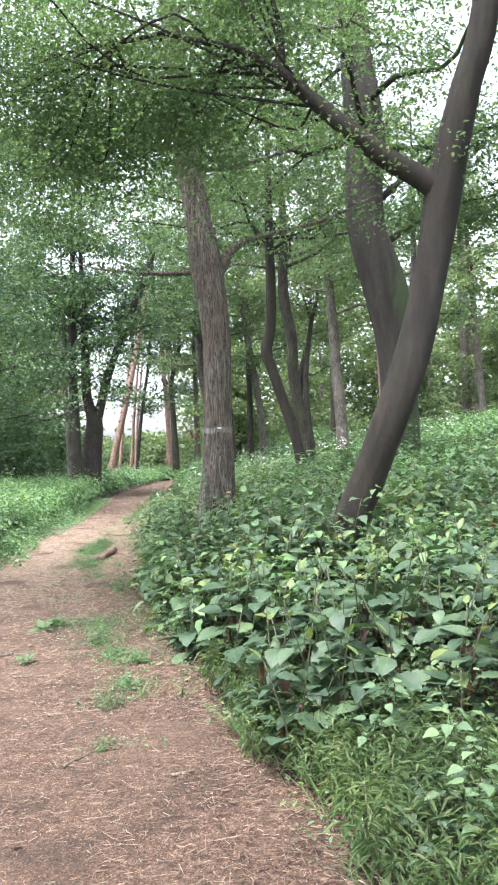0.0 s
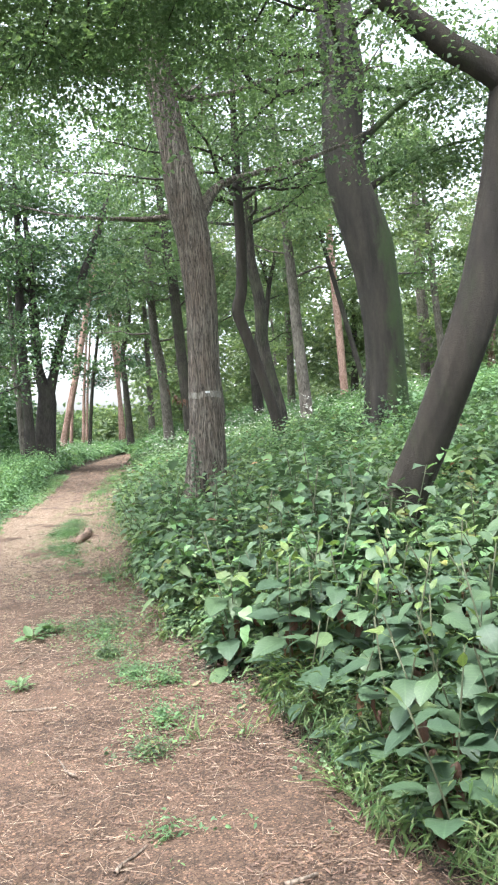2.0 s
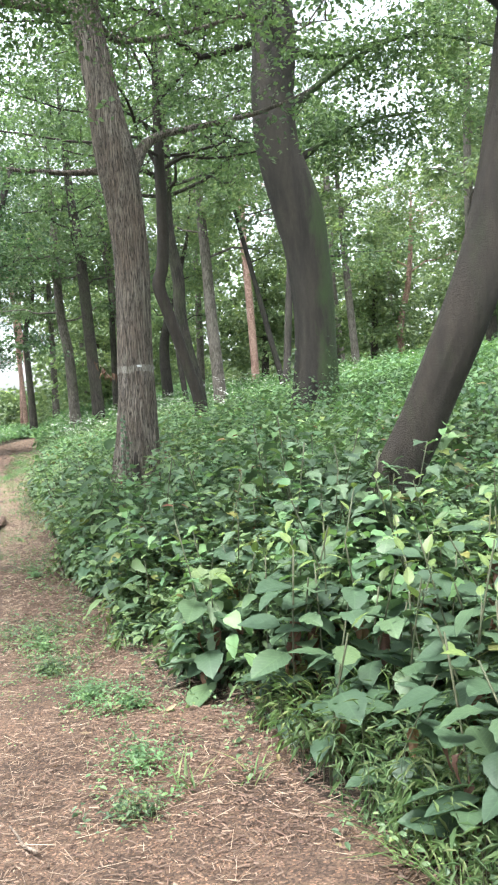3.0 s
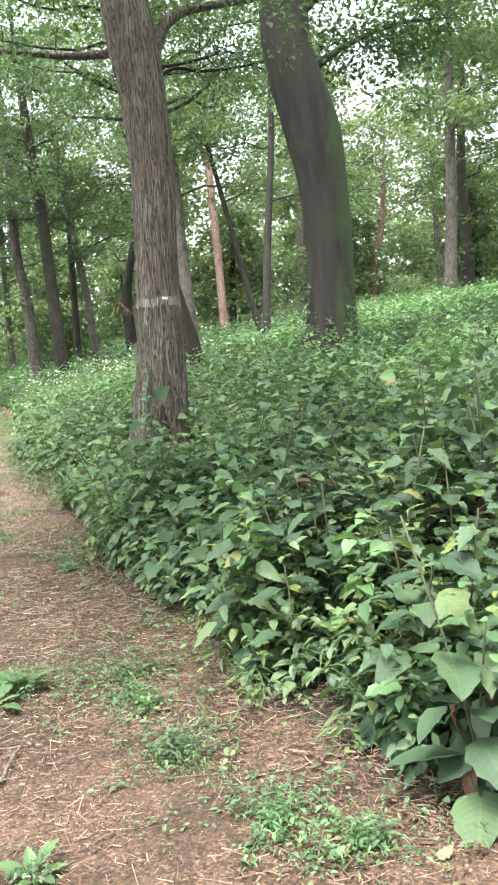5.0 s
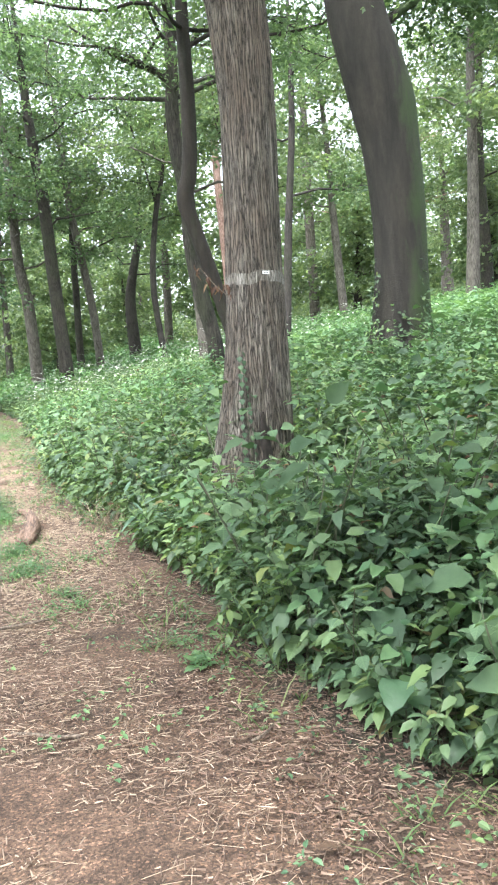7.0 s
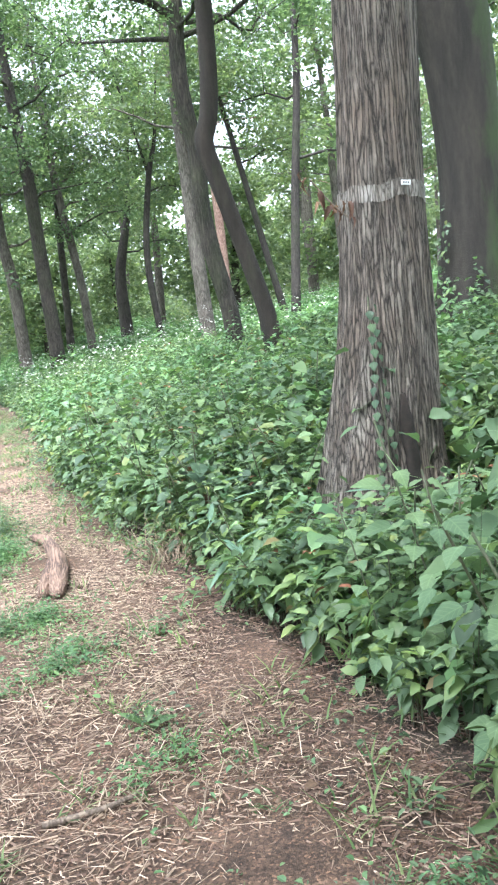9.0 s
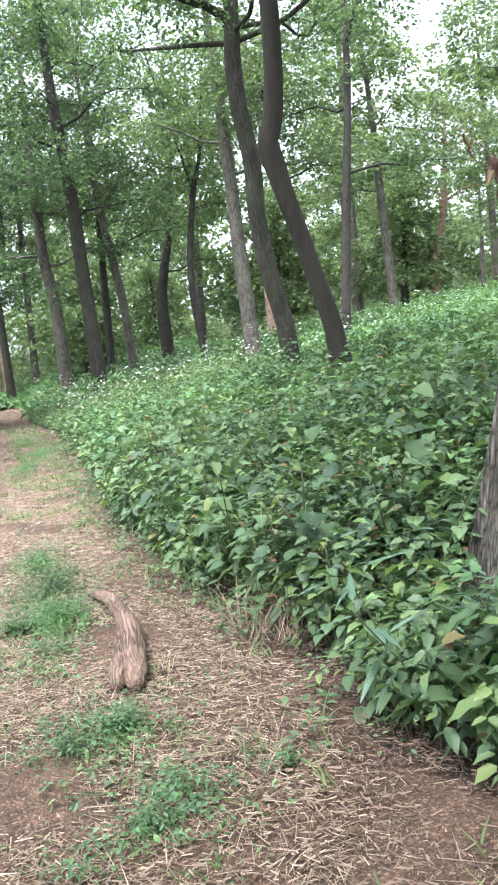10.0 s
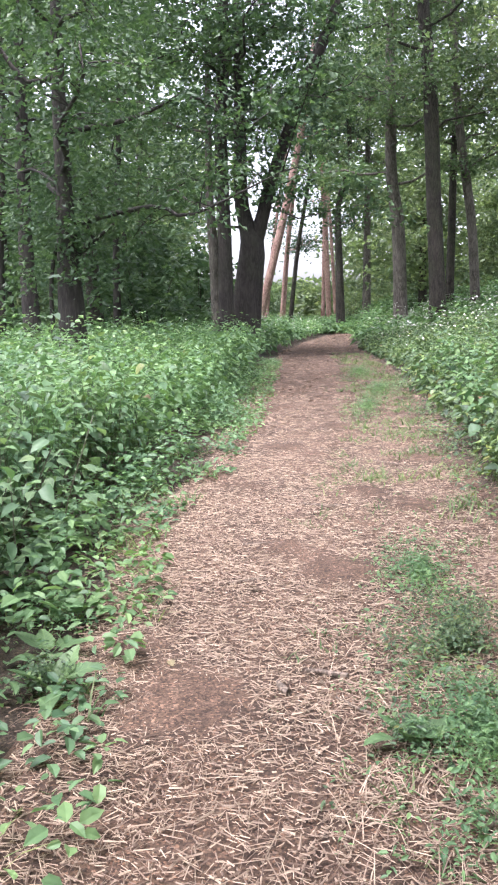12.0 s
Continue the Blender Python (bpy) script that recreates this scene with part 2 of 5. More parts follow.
MAT_STEM = plain_material("plant_stems", (0.05, 0.075, 0.032), (0.10, 0.09, 0.055), 0.6)
MAT_GROUND = soil_material("woodland_soil", (0.035, 0.026, 0.018), (0.075, 0.055, 0.038), (0.13, 0.10, 0.07))
MAT_PATH = soil_material("trodden_path", (0.066, 0.041, 0.028), (0.152, 0.093, 0.063), (0.24, 0.162, 0.113))
MAT_CHIP = plain_material("wood_chips", (0.062, 0.038, 0.028), (0.32, 0.225, 0.165), 0.85, 40, True)
MAT_STRAW = plain_material("dry_straw", (0.15, 0.1, 0.072), (0.54, 0.42, 0.31), 0.7, 40, True)
MAT_BARK_B = plated_bark("furrowed_bark", (0.03, 0.024, 0.02), (0.175, 0.144, 0.12), (0.36, 0.32, 0.28), (0.18, 0.132, 0.102))
MAT_BARK_A = smooth_bark("smooth_dark_bark", (0.019, 0.0145, 0.0115), (0.05, 0.039, 0.031), 0.35)
MAT_BARK_C = smooth_bark("mossy_dark_bark", (0.018, 0.015, 0.0125), (0.05, 0.0415, 0.034), 0.95, 0.6)
MAT_BARK_D = bark_material("grey_brown_bark", (0.01, 0.008, 0.007), (0.036, 0.03, 0.024), (0.082, 0.069, 0.056), 0.35, 0.14, 0.04, 22)
MAT_BARK_BLACK = bark_material("black_bark", (0.016, 0.013, 0.012), (0.03, 0.025, 0.022), (0.06, 0.05, 0.044), 0.2, 0.2, 0.012, 14)
MAT_CROWN_FINE = leaf_material("fine_leaflets", [(0, G(0.95)), (0.5, G(1.2)), (1, G(1.7, 1.1))], 0.5)
MAT_BARK_PALE = bark_material("pale_grey_bark", (0.04, 0.034, 0.029), (0.1, 0.086, 0.073), (0.19, 0.168, 0.145), 0.15, 0.2, 0.015, 14)
# Pine bark is paled: haze of the distance is put into its colour.
MAT_BARK_RED = bark_material("red_pine_bark", (0.15, 0.08, 0.065), (0.30, 0.18, 0.145), (0.42, 0.29, 0.24), 0.0, 0.3, 0.02, 12)
MAT_LOG = bark_material("weathered_wood", (0.04, 0.023, 0.018), (0.17, 0.1, 0.074), (0.31, 0.205, 0.155), 0.0, 0.04, 0.012, 60, 0, "y")
MAT_PAINT = plated_bark("faded_white_paint_on_bark", (0.07, 0.06, 0.05), (0.24, 0.215, 0.19), (0.43, 0.41, 0.38), (0.3, 0.26, 0.23), 60.0, 0.15, 0.01)
MAT_TAG = plain_material("white_plastic_tag", (0.7, 0.71, 0.72), (0.8, 0.8, 0.8), 0.4)
MAT_INK = plain_material("grey_print", (0.08, 0.08, 0.09), (0.12, 0.12, 0.13), 0.6)

# ---- the lie of the land ----
RIGHT_Y = [-8, 0, 3.4, 5, 6.1, 8.4, 10, 13, 15, 17.5, 20.5, 31, 38, 46, 52, 60, 66, 300]
RIGHT_X = [3.6, 1.4, 0.5, 0.05, -0.3, -1.0, -1.35, -1.6, -1.95, -2.3, -2.55, -3.0, -3.8, -4.7, -5.2, -5.6, -5.3, -5.3]
LEFT_Y = [-8, 0, 6, 10, 14.4, 17, 20, 24, 33, 37, 44, 53, 60, 66, 300]
LEFT_X = [0.6, -1.5, -2.9, -3.6, -4.15, -4.75, -4.85, -5.2, -6.25, -6.65, -7.2, -7.3, -7.1, -6.5, -6.5]


def x_right(y):
    return np.interp(y, RIGHT_Y, RIGHT_X) + 0.06 * np.sin(2.3 * np.asarray(y)) + 0.05 * np.sin(5.1 * np.asarray(y) + 1)


def x_left(y):
    return np.interp(y, LEFT_Y, LEFT_X) + 0.06 * np.sin(1.9 * np.asarray(y) + 2)


def gz(x, y):
    """Ground height: the path is level, the wood rises to its right."""
    x, y = np.asarray(x, float), np.asarray(y, float)
    d = np.clip(x - np.interp(y, RIGHT_Y, RIGHT_X), 0, 45)
    e = np.clip(np.interp(y, LEFT_Y, LEFT_X) - x, 0, 40)
    rough = 0.05 * np.sin(1.1 * x + 0.7 * y) * np.sin(0.8 * y - 0.5 * x)
    far = np.clip((y - 58) / 12, 0, 1)
    return 0.2 * d * d / (d + 0.35) / (1 + 0.02 * d) + rough * np.clip(np.maximum(d, e), 0, 1) + 0.012 * e + 0.4 * far * far


def gzf(x, y):
    return float(gz(x, y))


# ---- mesh helpers ----


def raw_mesh(name, verts, tris, mat, smooth=False):
    """A mesh from arrays of corners and triangles."""
    verts, tris = np.asarray(verts, np.float32), np.asarray(tris, np.int32)
    me = bpy.data.meshes.new(name)
    me.vertices.add(len(verts))
    me.vertices.foreach_set("co", verts.ravel())
    k = tris.shape[1]
    me.loops.add(tris.size)
    me.loops.foreach_set("vertex_index", tris.ravel())
    me.polygons.add(len(tris))
    me.polygons.foreach_set("loop_start", np.arange(0, tris.size, k, dtype=np.int32))
    me.update(calc_edges=True)
    me.polygons.foreach_set("use_smooth", np.full(len(tris), smooth))
    me.materials.append(mat)
    return me


def part(name, me, parent=None, label=""):
    ob = new(name, me)
    if parent:
        ob.parent = parent
    return tagged(ob, label)


def empty(name, m, label, category, group="", kind=""):
    ob = new(name)
    ob.matrix_basis = m
    ob.empty_display_size = 0.2
    return tagged(ob, label, category, group, kind)


def unit(v):
    return v / np.maximum(np.linalg.norm(v, axis=-1, keepdims=True), 1e-9)


def leaf_set(P, D, N, L, W, shape="kite", droop=0.15, fold=0.18):
    """Corners and triangles of many leaves: base P, way D, face N, length L, width W."""
    P, D = np.asarray(P, float), unit(np.asarray(D, float))
    S = unit(np.cross(D, N))
    N = np.cross(S, D)
    L, W = np.broadcast_to(L, len(P))[:, None], np.broadcast_to(W, len(P))[:, None]

    def at(a, s, h):
        return P + D * L * a + S * W * s + N * (h * W - droop * L * a * a)
    if shape == "kite":
        cols = [at(0, 0, 0), at(0.42, 0.5, fold), at(1, 0, 0), at(0.42, -0.5, fold)]
        faces = [(0, 2, 1), (0, 3, 2)]
    elif shape == "blade":
        cols = [at(0, 0.5, 0), at(0, -0.5, 0), at(0.5, 0.4, 0), at(0.5, -0.4, 0), at(1, 0, 0)]
        faces = [(0, 1, 3), (0, 3, 2), (2, 3, 4)]
    elif shape == "broad":
        row = [(0.06, 0.22), (0.2, 0.44), (0.38, 0.5), (0.58, 0.42), (0.78, 0.24), (0.92, 0.08)]
        cols = [at(0, 0, 0)] + [at(a, q * w, (0.9 if q else 0) * fold * w * 2 + (0.05 if i % 2 else -0.05) * abs(q)) for i, (a, w) in enumerate(row) for q in (1, 0, -1)] + [at(1, 0, 0)]
        faces = [(0, 2, 1), (0, 3, 2)]
        for i in range(5):
            p = 1 + 3 * i
            faces += [(p, p + 1, p + 4), (p, p + 4, p + 3), (p + 1, p + 2, p + 5), (p + 1, p + 5, p + 4)]
        faces += [(16, 17, 19), (17, 18, 19)]
    else:
        cols = [at(0, 0, 0), at(0.5, 0, 0), at(1, 0, 0), at(0.2, 0.4, 0.8 * fold), at(0.62, 0.42, fold), at(0.2, -0.4, 0.8 * fold), at(0.62, -0.42, fold)]
        faces = [(0, 1, 3), (3, 1, 4), (4, 1, 2), (0, 5, 1), (5, 6, 1), (6, 2, 1)]
    k = len(cols)
    V = np.stack(cols, 1).reshape(-1, 3)
    F = (np.arange(len(P))[:, None, None] * k + np.array(faces)[None]).reshape(-1, 3)
    return V, F


def joined(sets):
    vs, fs, o = [], [], 0
    for v, f in sets:
        vs.append(v)
        fs.append(f + o)
        o += len(v)
    return np.concatenate(vs), np.concatenate(fs)


def spline(points, n):
    """Smooth run through points given as rows of numbers."""
    p = np.asarray(points, float)
    if len(p) < 3:
        t = np.linspace(0, 1, n)[:, None]
        return p[0] * (1 - t) + p[-1] * t
    e = np.vstack([2 * p[0] - p[1], p, 2 * p[-1] - p[-2]])
    out = []
    for u in np.linspace(0, len(p) - 1 - 1e-6, n):
        i, t = int(u), u - int(u)
        a, b, c, d = e[i:i + 4]
        out.append(0.5 * (2 * b + (c - a) * t + (2 * a - 5 * b + 4 * c - d) * t * t + (3 * b - a - 3 * c + d) * t ** 3))
    return np.array(out)


def tube(rows, seg=10, rings=12, lumps=0.05, ridges=0.0, seed=0, flare=0.0):
    """A tapered, slightly lumpy limb along rows of (x, y, z, r)."""
    c = spline(rows, rings)
    pts, rad = c[:, :3], np.maximum(c[:, 3], 0.004)
    tan = unit(np.gradient(pts, axis=0))
    ref = np.array([0.0, 1.0, 0.0]) if abs(tan[0, 1]) < 0.8 else np.array([1.0, 0.0, 0.0])
    a = unit(np.cross(tan, ref))
    b = np.cross(tan, a)
    th = np.linspace(0, 2 * math.pi, seg, endpoint=False)
    rng = np.random.default_rng(seed)
    ph = rng.uniform(0, 6.28, 8)
    s = np.arange(rings)[:, None] / rings
    lump = lumps * (np.sin(2 * th + ph[0] + 5 * s) + 0.7 * np.sin(3 * th + ph[1] - 9 * s) + 0.6 * np.sin(th + ph[2] + 23 * s))
    if ridges:
        k = seg / 4
        lump = lump + ridges * (np.sin(k * th + 2.2 * np.sin(17 * s + ph[3]) + ph[4]) + 0.6 * np.sin((k * 0.6) * th + 2.5 * np.sin(11 * s + ph[5])))
    if flare:
        lump = lump + flare * np.exp(-s * 14) * np.clip(np.sin(4 * th + ph[6]) + 0.3, 0, 1)
    R = rad[:, None] * (1 + lump)
    V = pts[:, None] + a[:, None] * (np.cos(th) * R)[..., None] + b[:, None] * (np.sin(th) * R)[..., None]
    V = np.vstack([V.reshape(-1, 3), pts[-1:] + tan[-1:] * rad[-1]])
    F = []
    for i in range(rings - 1):
        for j in range(seg):
            p, q = i * seg + j, i * seg + (j + 1) % seg
            F += [(p, q, q + seg), (p, q + seg, p + seg)]
    top = (rings - 1) * seg
    F += [(top + j, top + (j + 1) % seg, len(V) - 1) for j in range(seg)]
    return V, np.array(F)


def sprays(rng, centres, radius, per, size, flat=0.3, aspect=0.6, lie=1.0):
    """Leaves gathered in flattened, drooping sprays round the twig ends."""
    n = len(centres)
    C = np.repeat(centres, per, 0)
    r = np.repeat(radius * rng.uniform(0.6, 1.3, n), per) * np.sqrt(rng.uniform(0, 1, n * per))
    a = rng.uniform(0, 2 * math.pi, n * per)
    out = np.stack([np.cos(a), np.sin(a), np.zeros_like(a)], 1)
    P = C + out * r[:, None]
    tilt = np.repeat(rng.normal(0, 0.25, (n, 2)), per, 0)
    P[:, 2] += flat * radius * rng.normal(0, 0.5, n * per) - 0.25 * r * r / radius + (out[:, :2] * tilt).sum(1) * r
    D = out + rng.normal(0, 0.5, (n * per, 3)) + np.array([0, 0, -0.25])
    N = np.array([0, 0, lie]) + rng.normal(0, 0.55, (n * per, 3))
    L = size * rng.uniform(0.65, 1.3, n * per)
    return leaf_set(P, D, N, L, L * aspect)


def grow(rng, trunk, lo, n_limb, reach, rise, per_limb, twig=True):
    """Limbs off a trunk above height lo: their centre lines and the twig ends they carry."""
    c = spline(trunk, 60)
    c = c[c[:, 2] >= lo]
    limbs, ends = [], []
    for i in range(n_limb):
        u = (i + rng.uniform(0, 1)) / n_limb
        s = c[min(int(u * len(c)), len(c) - 1)]
        az = i * 2.4 + rng.uniform(-0.5, 0.5)
        ln = reach * (1 - 0.55 * u) * rng.uniform(0.7, 1.2)
        h = np.array([math.cos(az), math.sin(az), 0])
        side = np.array([-h[1], h[0], 0])
        bend, up = rng.uniform(-0.3, 0.3), rise * rng.uniform(0.5, 1.3)
        t = np.linspace(0, 1, 6)[:, None]
        line = s[:3] + h * ln * t + side * bend * ln * t * t + np.array([0, 0, 1]) * ln * up * (t - 0.35 * t * t)
        line = line + np.vstack([np.zeros((1, 3)), rng.normal(0, 0.045 * ln, (5, 3))])
        rad = np.linspace(min(s[3] * 0.4, 0.014 + 0.011 * ln), 0.008, 6)
        limbs.append(np.hstack([line, rad[:, None]]))
        for _ in range(per_limb):
            v = rng.uniform(0.3, 1.0)
            k = line[0] + (line[-1] - line[0]) * v
            k = np.array([np.interp(v, t[:, 0], line[:, j]) for j in range(3)])
            off = side * rng.normal(0, 0.28) * ln * (0.4 + 0.6 * v) + h * rng.normal(0, 0.08) * ln
            e = k + off + np.array([0, 0, rng.normal(0.1, 0.35)])
            ends.append(e)
            if twig and rng.uniform() < 0.6:
                mid = 0.5 * (k + e) + np.array([0, 0, 0.08])
                limbs.append(np.array([[*k, 0.018], [*mid, 0.012], [*e, 0.006]]))
    return limbs, np.array(ends)


def tree(name, rows, bark, leaf, label, seed, more=2, lo=5.0, n_limb=9, reach=3.5, rise=0.4, per_limb=12, radius=0.8, per=60, size=0.14, flat=0.3,
         seg=14, rings=26, lumps=0.04, ridges=0.0, flare=0.25, extra=(), tip=None, single=False, twigs=True, lie=1.0, group="trees of the wood"):
    """A tree as one thing: trunk, each main limb, twigs and crown."""
    rng = np.random.default_rng(seed)
    rows = [list(r) for r in rows]
    x0, y0 = rows[0][0], rows[0][1]
    base = gzf(x0, y0)
    if rows[0][2] > base + 0.15:
        rows.insert(0, [x0, y0, base - 0.12, rows[0][3] * 1.35])
    if tip:
        l = rows[-1]
        k = rows[-2]
        h = max(l[2] - k[2], 0.5)
        sx, sy = 0.5 * (l[0] - k[0]) / h, 0.5 * (l[1] - k[1]) / h
        g = tip - l[2]
        rows += [[l[0] + sx * g * 0.5, l[1] + sy * g * 0.5, l[2] + g * 0.5, l[3] * 0.6], [l[0] + sx * g, l[1] + sy * g, tip, 0.03]]
    org = np.array([x0, y0, base])
    rel = np.array(rows) - np.array([*org, 0])
    th = empty(name, pose(*org), label, "tree", group)
    part("trunk", raw_mesh("trunk", *tube(rel, seg, rings, lumps, ridges, seed, flare), bark, True), th)
    limbs, ends = grow(rng, rel, lo - base, n_limb, reach, rise, per_limb, twigs)
    for e in extra:
        e = np.array(e, float) - np.array([*org, 0])
        limbs.append(spline(e, 8))
        run = spline(e, 14)[5:, :3]
        for _ in range(more):
            ends = np.vstack([ends, run + rng.normal(0, 0.35, run.shape)])
    thick = [q for q in limbs if len(q) > 3]
    thin = [q for q in limbs if len(q) <= 3]
    if single:
        for q in thick:
            part("limb", raw_mesh("limb", *tube(q, 8, 12, 0.05, 0, seed), bark, True), th)
    else:
        thin = limbs
    if thin:
        tagged(part("twigwork", raw_mesh("twigwork", *joined([tube(q, 3 if len(q) <= 3 else 5, 3 if len(q) <= 3 else 6, 0.02) for q in thin]), bark, True), th), kind="stuff")
    tagged(part("crown", raw_mesh("crown", *sprays(rng, ends, radius, per, size, flat, 0.6, lie), leaf), th), kind="stuff")
    return th

# ---- ground and path ----


def steps_of(*runs):
    return np.unique(np.round(np.concatenate([np.arange(a, b, s) for a, b, s in runs]), 4))


def sheet(xs, ys, height):
    X, Y = np.meshgrid(xs, ys)
    V = np.stack([X, Y, height(X, Y)], -1).reshape(-1, 3)
    i = np.arange(len(ys) - 1)[:, None] * len(xs) + np.arange(len(xs) - 1)[None]
    F = np.stack([i, i + 1, i + 1 + len(xs), i + len(xs)], -1).reshape(-1, 4)
    return V, F


def ground_height(x, y):
    inside = np.minimum(x - x_left(y), x_right(y) - x)
    return gz(x, y) - 0.02 - 0.1 * np.clip(inside / 0.25 - 0.3, 0, 1)


ground = part("ground", raw_mesh("ground", *sheet(steps_of((-600, -60, 60), (-60, -10, 2.5), (-10, 10, 0.2), (10, 60, 2.5), (60, 661, 60)),
              steps_of((-200, -10, 20), (-10, 32, 0.2), (32, 80, 1.5), (80, 120, 8), (120, 1300, 80)), ground_height), MAT_GROUND, True))
tagged(ground, "dark leaf-mould soil of the wood floor, rising gently beside the path", "ground", kind="structure")


def path_sheet():
    ys, us = steps_of((-8, 26, 0.1), (26, 70, 0.5)), np.linspace(-0.06, 1.06, 46)
    Y, U = np.meshgrid(ys, us, indexing="ij")
    X = x_left(Y) + (x_right(Y) - x_left(Y)) * U
    dip = 0.015 * np.sin(3.1 * X + 1.3 * Y) * np.sin(2.3 * Y - X) + 0.01 * np.sin(7 * X) * np.sin(6.1 * Y)
    edge = np.clip(np.minimum(U + 0.06, 1.06 - U) / 0.09, 0, 1)
    Z = gz(X, Y) - 0.05 + (0.05 + dip) * edge
    V = np.stack([X, Y, Z], -1).reshape(-1, 3)
    n = len(us)
    i = np.arange(len(ys) - 1)[:, None] * n + np.arange(n - 1)[None]
    return V, np.stack([i, i + 1, i + 1 + n, i + n], -1).reshape(-1, 4)


woodland_path = part("path", raw_mesh("path", *path_sheet(), MAT_PATH, True))
tagged(woodland_path, "reddish-brown trodden earth path strewn with wood chips", "path", kind="structure")

# ---- trees beside the path ----


def fan_of_boughs(rng, n):
    """Fine boughs that spread from the leaning tree's long side limb."""
    stem = spline([(1.35, 7.5, 4.37), (0.91, 7.45, 4.78), (0.56, 7.45, 5.06), (0.11, 7.5, 5.37), (-1.0, 7.9, 5.7)], 20)
    out = []
    for i in range(n):
        s = stem[int(4 + 15 * i / n)]
        e = np.array([rng.uniform(-4.2, 0.5), rng.uniform(7.2, 11.0), rng.uniform(4.9, 8.6)])
        m1, m2 = s + (e - s) * 0.35 + rng.normal(0, 0.25, 3), s + (e - s) * 0.7 + rng.normal(0, 0.25, 3)
        out.append([(*s, 0.016), (*m1, 0.012), (*m2, 0.008), (*e, 0.004)])
    for i in range(9):
        e = np.array([rng.uniform(-3.8, -0.9), rng.uniform(9.5, 12.5), rng.uniform(4.7, 6.6)])
        s = stem[-1]
        m1, m2 = s + (e - s) * 0.35 + rng.normal(0, 0.25, 3), s + (e - s) * 0.7 + rng.normal(0, 0.25, 3)
        out.append([(*s, 0.012), (*m1, 0.01), (*m2, 0.007), (*e, 0.004)])
    return out


dark_tree = tree("leaning_tree", [(0.85, 7.95, 0.1, 0.2), (1.0, 7.78, 0.8, 0.158), (1.22, 7.6, 1.35, 0.146), (1.46, 7.42, 2.0, 0.15), (1.69, 7.45, 2.6, 0.15), (1.87, 7.5, 3.24, 0.148), (2.03, 7.5, 4.0, 0.165), (2.25, 7.45, 4.8, 0.14), (2.47, 7.4, 5.55, 0.13), (2.7, 7.3, 7.5, 0.09), (2.8, 7.2, 10, 0.04)],
                 MAT_BARK_A, MAT_CROWN_FINE, "dark smooth-barked tree leaning over the path, forked above head height", 11, lo=5.4, n_limb=8, reach=2.7, rise=0.3, per_limb=14, radius=0.5, per=140, size=0.05,
                 seg=36, rings=60, lumps=0.05, ridges=0.018, flare=0.4, single=True, more=2,
                 extra=[[(2.0, 7.5, 3.9, 0.12), (1.84, 7.5, 4.05, 0.105), (1.6, 7.5, 4.2, 0.1), (1.35, 7.5, 4.37, 0.092), (0.91, 7.45, 4.78, 0.075), (0.56, 7.45, 5.06, 0.055), (0.11, 7.5, 5.37, 0.03), (-1.0, 7.9, 5.7, 0.015), (-2.2, 8.6, 5.5, 0.008)],
                        [(0.6, 7.45, 5.05, 0.035), (0.62, 7.6, 5.5, 0.03), (0.5, 8.0, 6.2, 0.02), (0.1, 8.6, 6.8, 0.01)]] + fan_of_boughs(np.random.default_rng(3), 16))
tree("path_side_tree", [(-6.0, 9.0, 0.0, 0.3), (-5.9, 9.2, 3, 0.24), (-5.6, 9.6, 6, 0.2), (-5.4, 10, 9, 0.14)], MAT_BARK_D, MAT_CROWN_LIGHT, "leafy tree on the other side of the path", 16, lo=4.6, tip=13, n_limb=11, reach=4.4, rise=0.2, per_limb=15, radius=0.75, per=60, size=0.085)
OAK = [(-0.57, 13.6, 0.0, 0.42), (-0.56, 13.6, 0.55, 0.322), (-0.50, 13.6, 1.1, 0.278), (-0.46, 13.6, 1.6, 0.25), (-0.44, 13.6, 2.1, 0.232), (-0.41, 13.6, 2.8, 0.224), (-0.39, 13.6, 3.5, 0.228), (-0.42, 13.6, 4.2, 0.24), (-0.5, 13.6, 4.85, 0.262), (-0.6, 13.6, 5.6, 0.21), (-0.73, 13.65, 6.6, 0.195), (-0.8, 13.7, 7.6, 0.18), (-0.95, 13.9, 9.5, 0.14), (-1.1, 14, 13, 0.05)]
band_tree = tree("furrowed_tree", OAK, MAT_BARK_B, MAT_CROWN, "tall oak with deeply furrowed grey-brown bark and a faded white ring", 12, lo=6.4, n_limb=16, reach=4.6, rise=0.25, per_limb=15, radius=0.65, per=70, size=0.09,
                 seg=72, rings=110, lumps=0.02, ridges=0.028, flare=0.3, single=True, more=1,
                 extra=[[(-0.42, 13.6, 4.5, 0.11), (-0.24, 13.75, 4.8, 0.095), (-0.1, 13.9, 5.05, 0.08), (0.15, 14.0, 5.24, 0.06), (0.65, 14.1, 5.37, 0.045), (1.6, 14.4, 5.65, 0.035), (2.6, 14.9, 6.2, 0.012)],
                        [(-0.5, 13.65, 4.66, 0.065), (-0.75, 13.8, 4.72, 0.05), (-1.1, 13.95, 4.74, 0.042), (-1.6, 14.0, 4.8, 0.034), (-2.4, 14.2, 4.95, 0.02), (-3.2, 14.6, 5.3, 0.008)]])
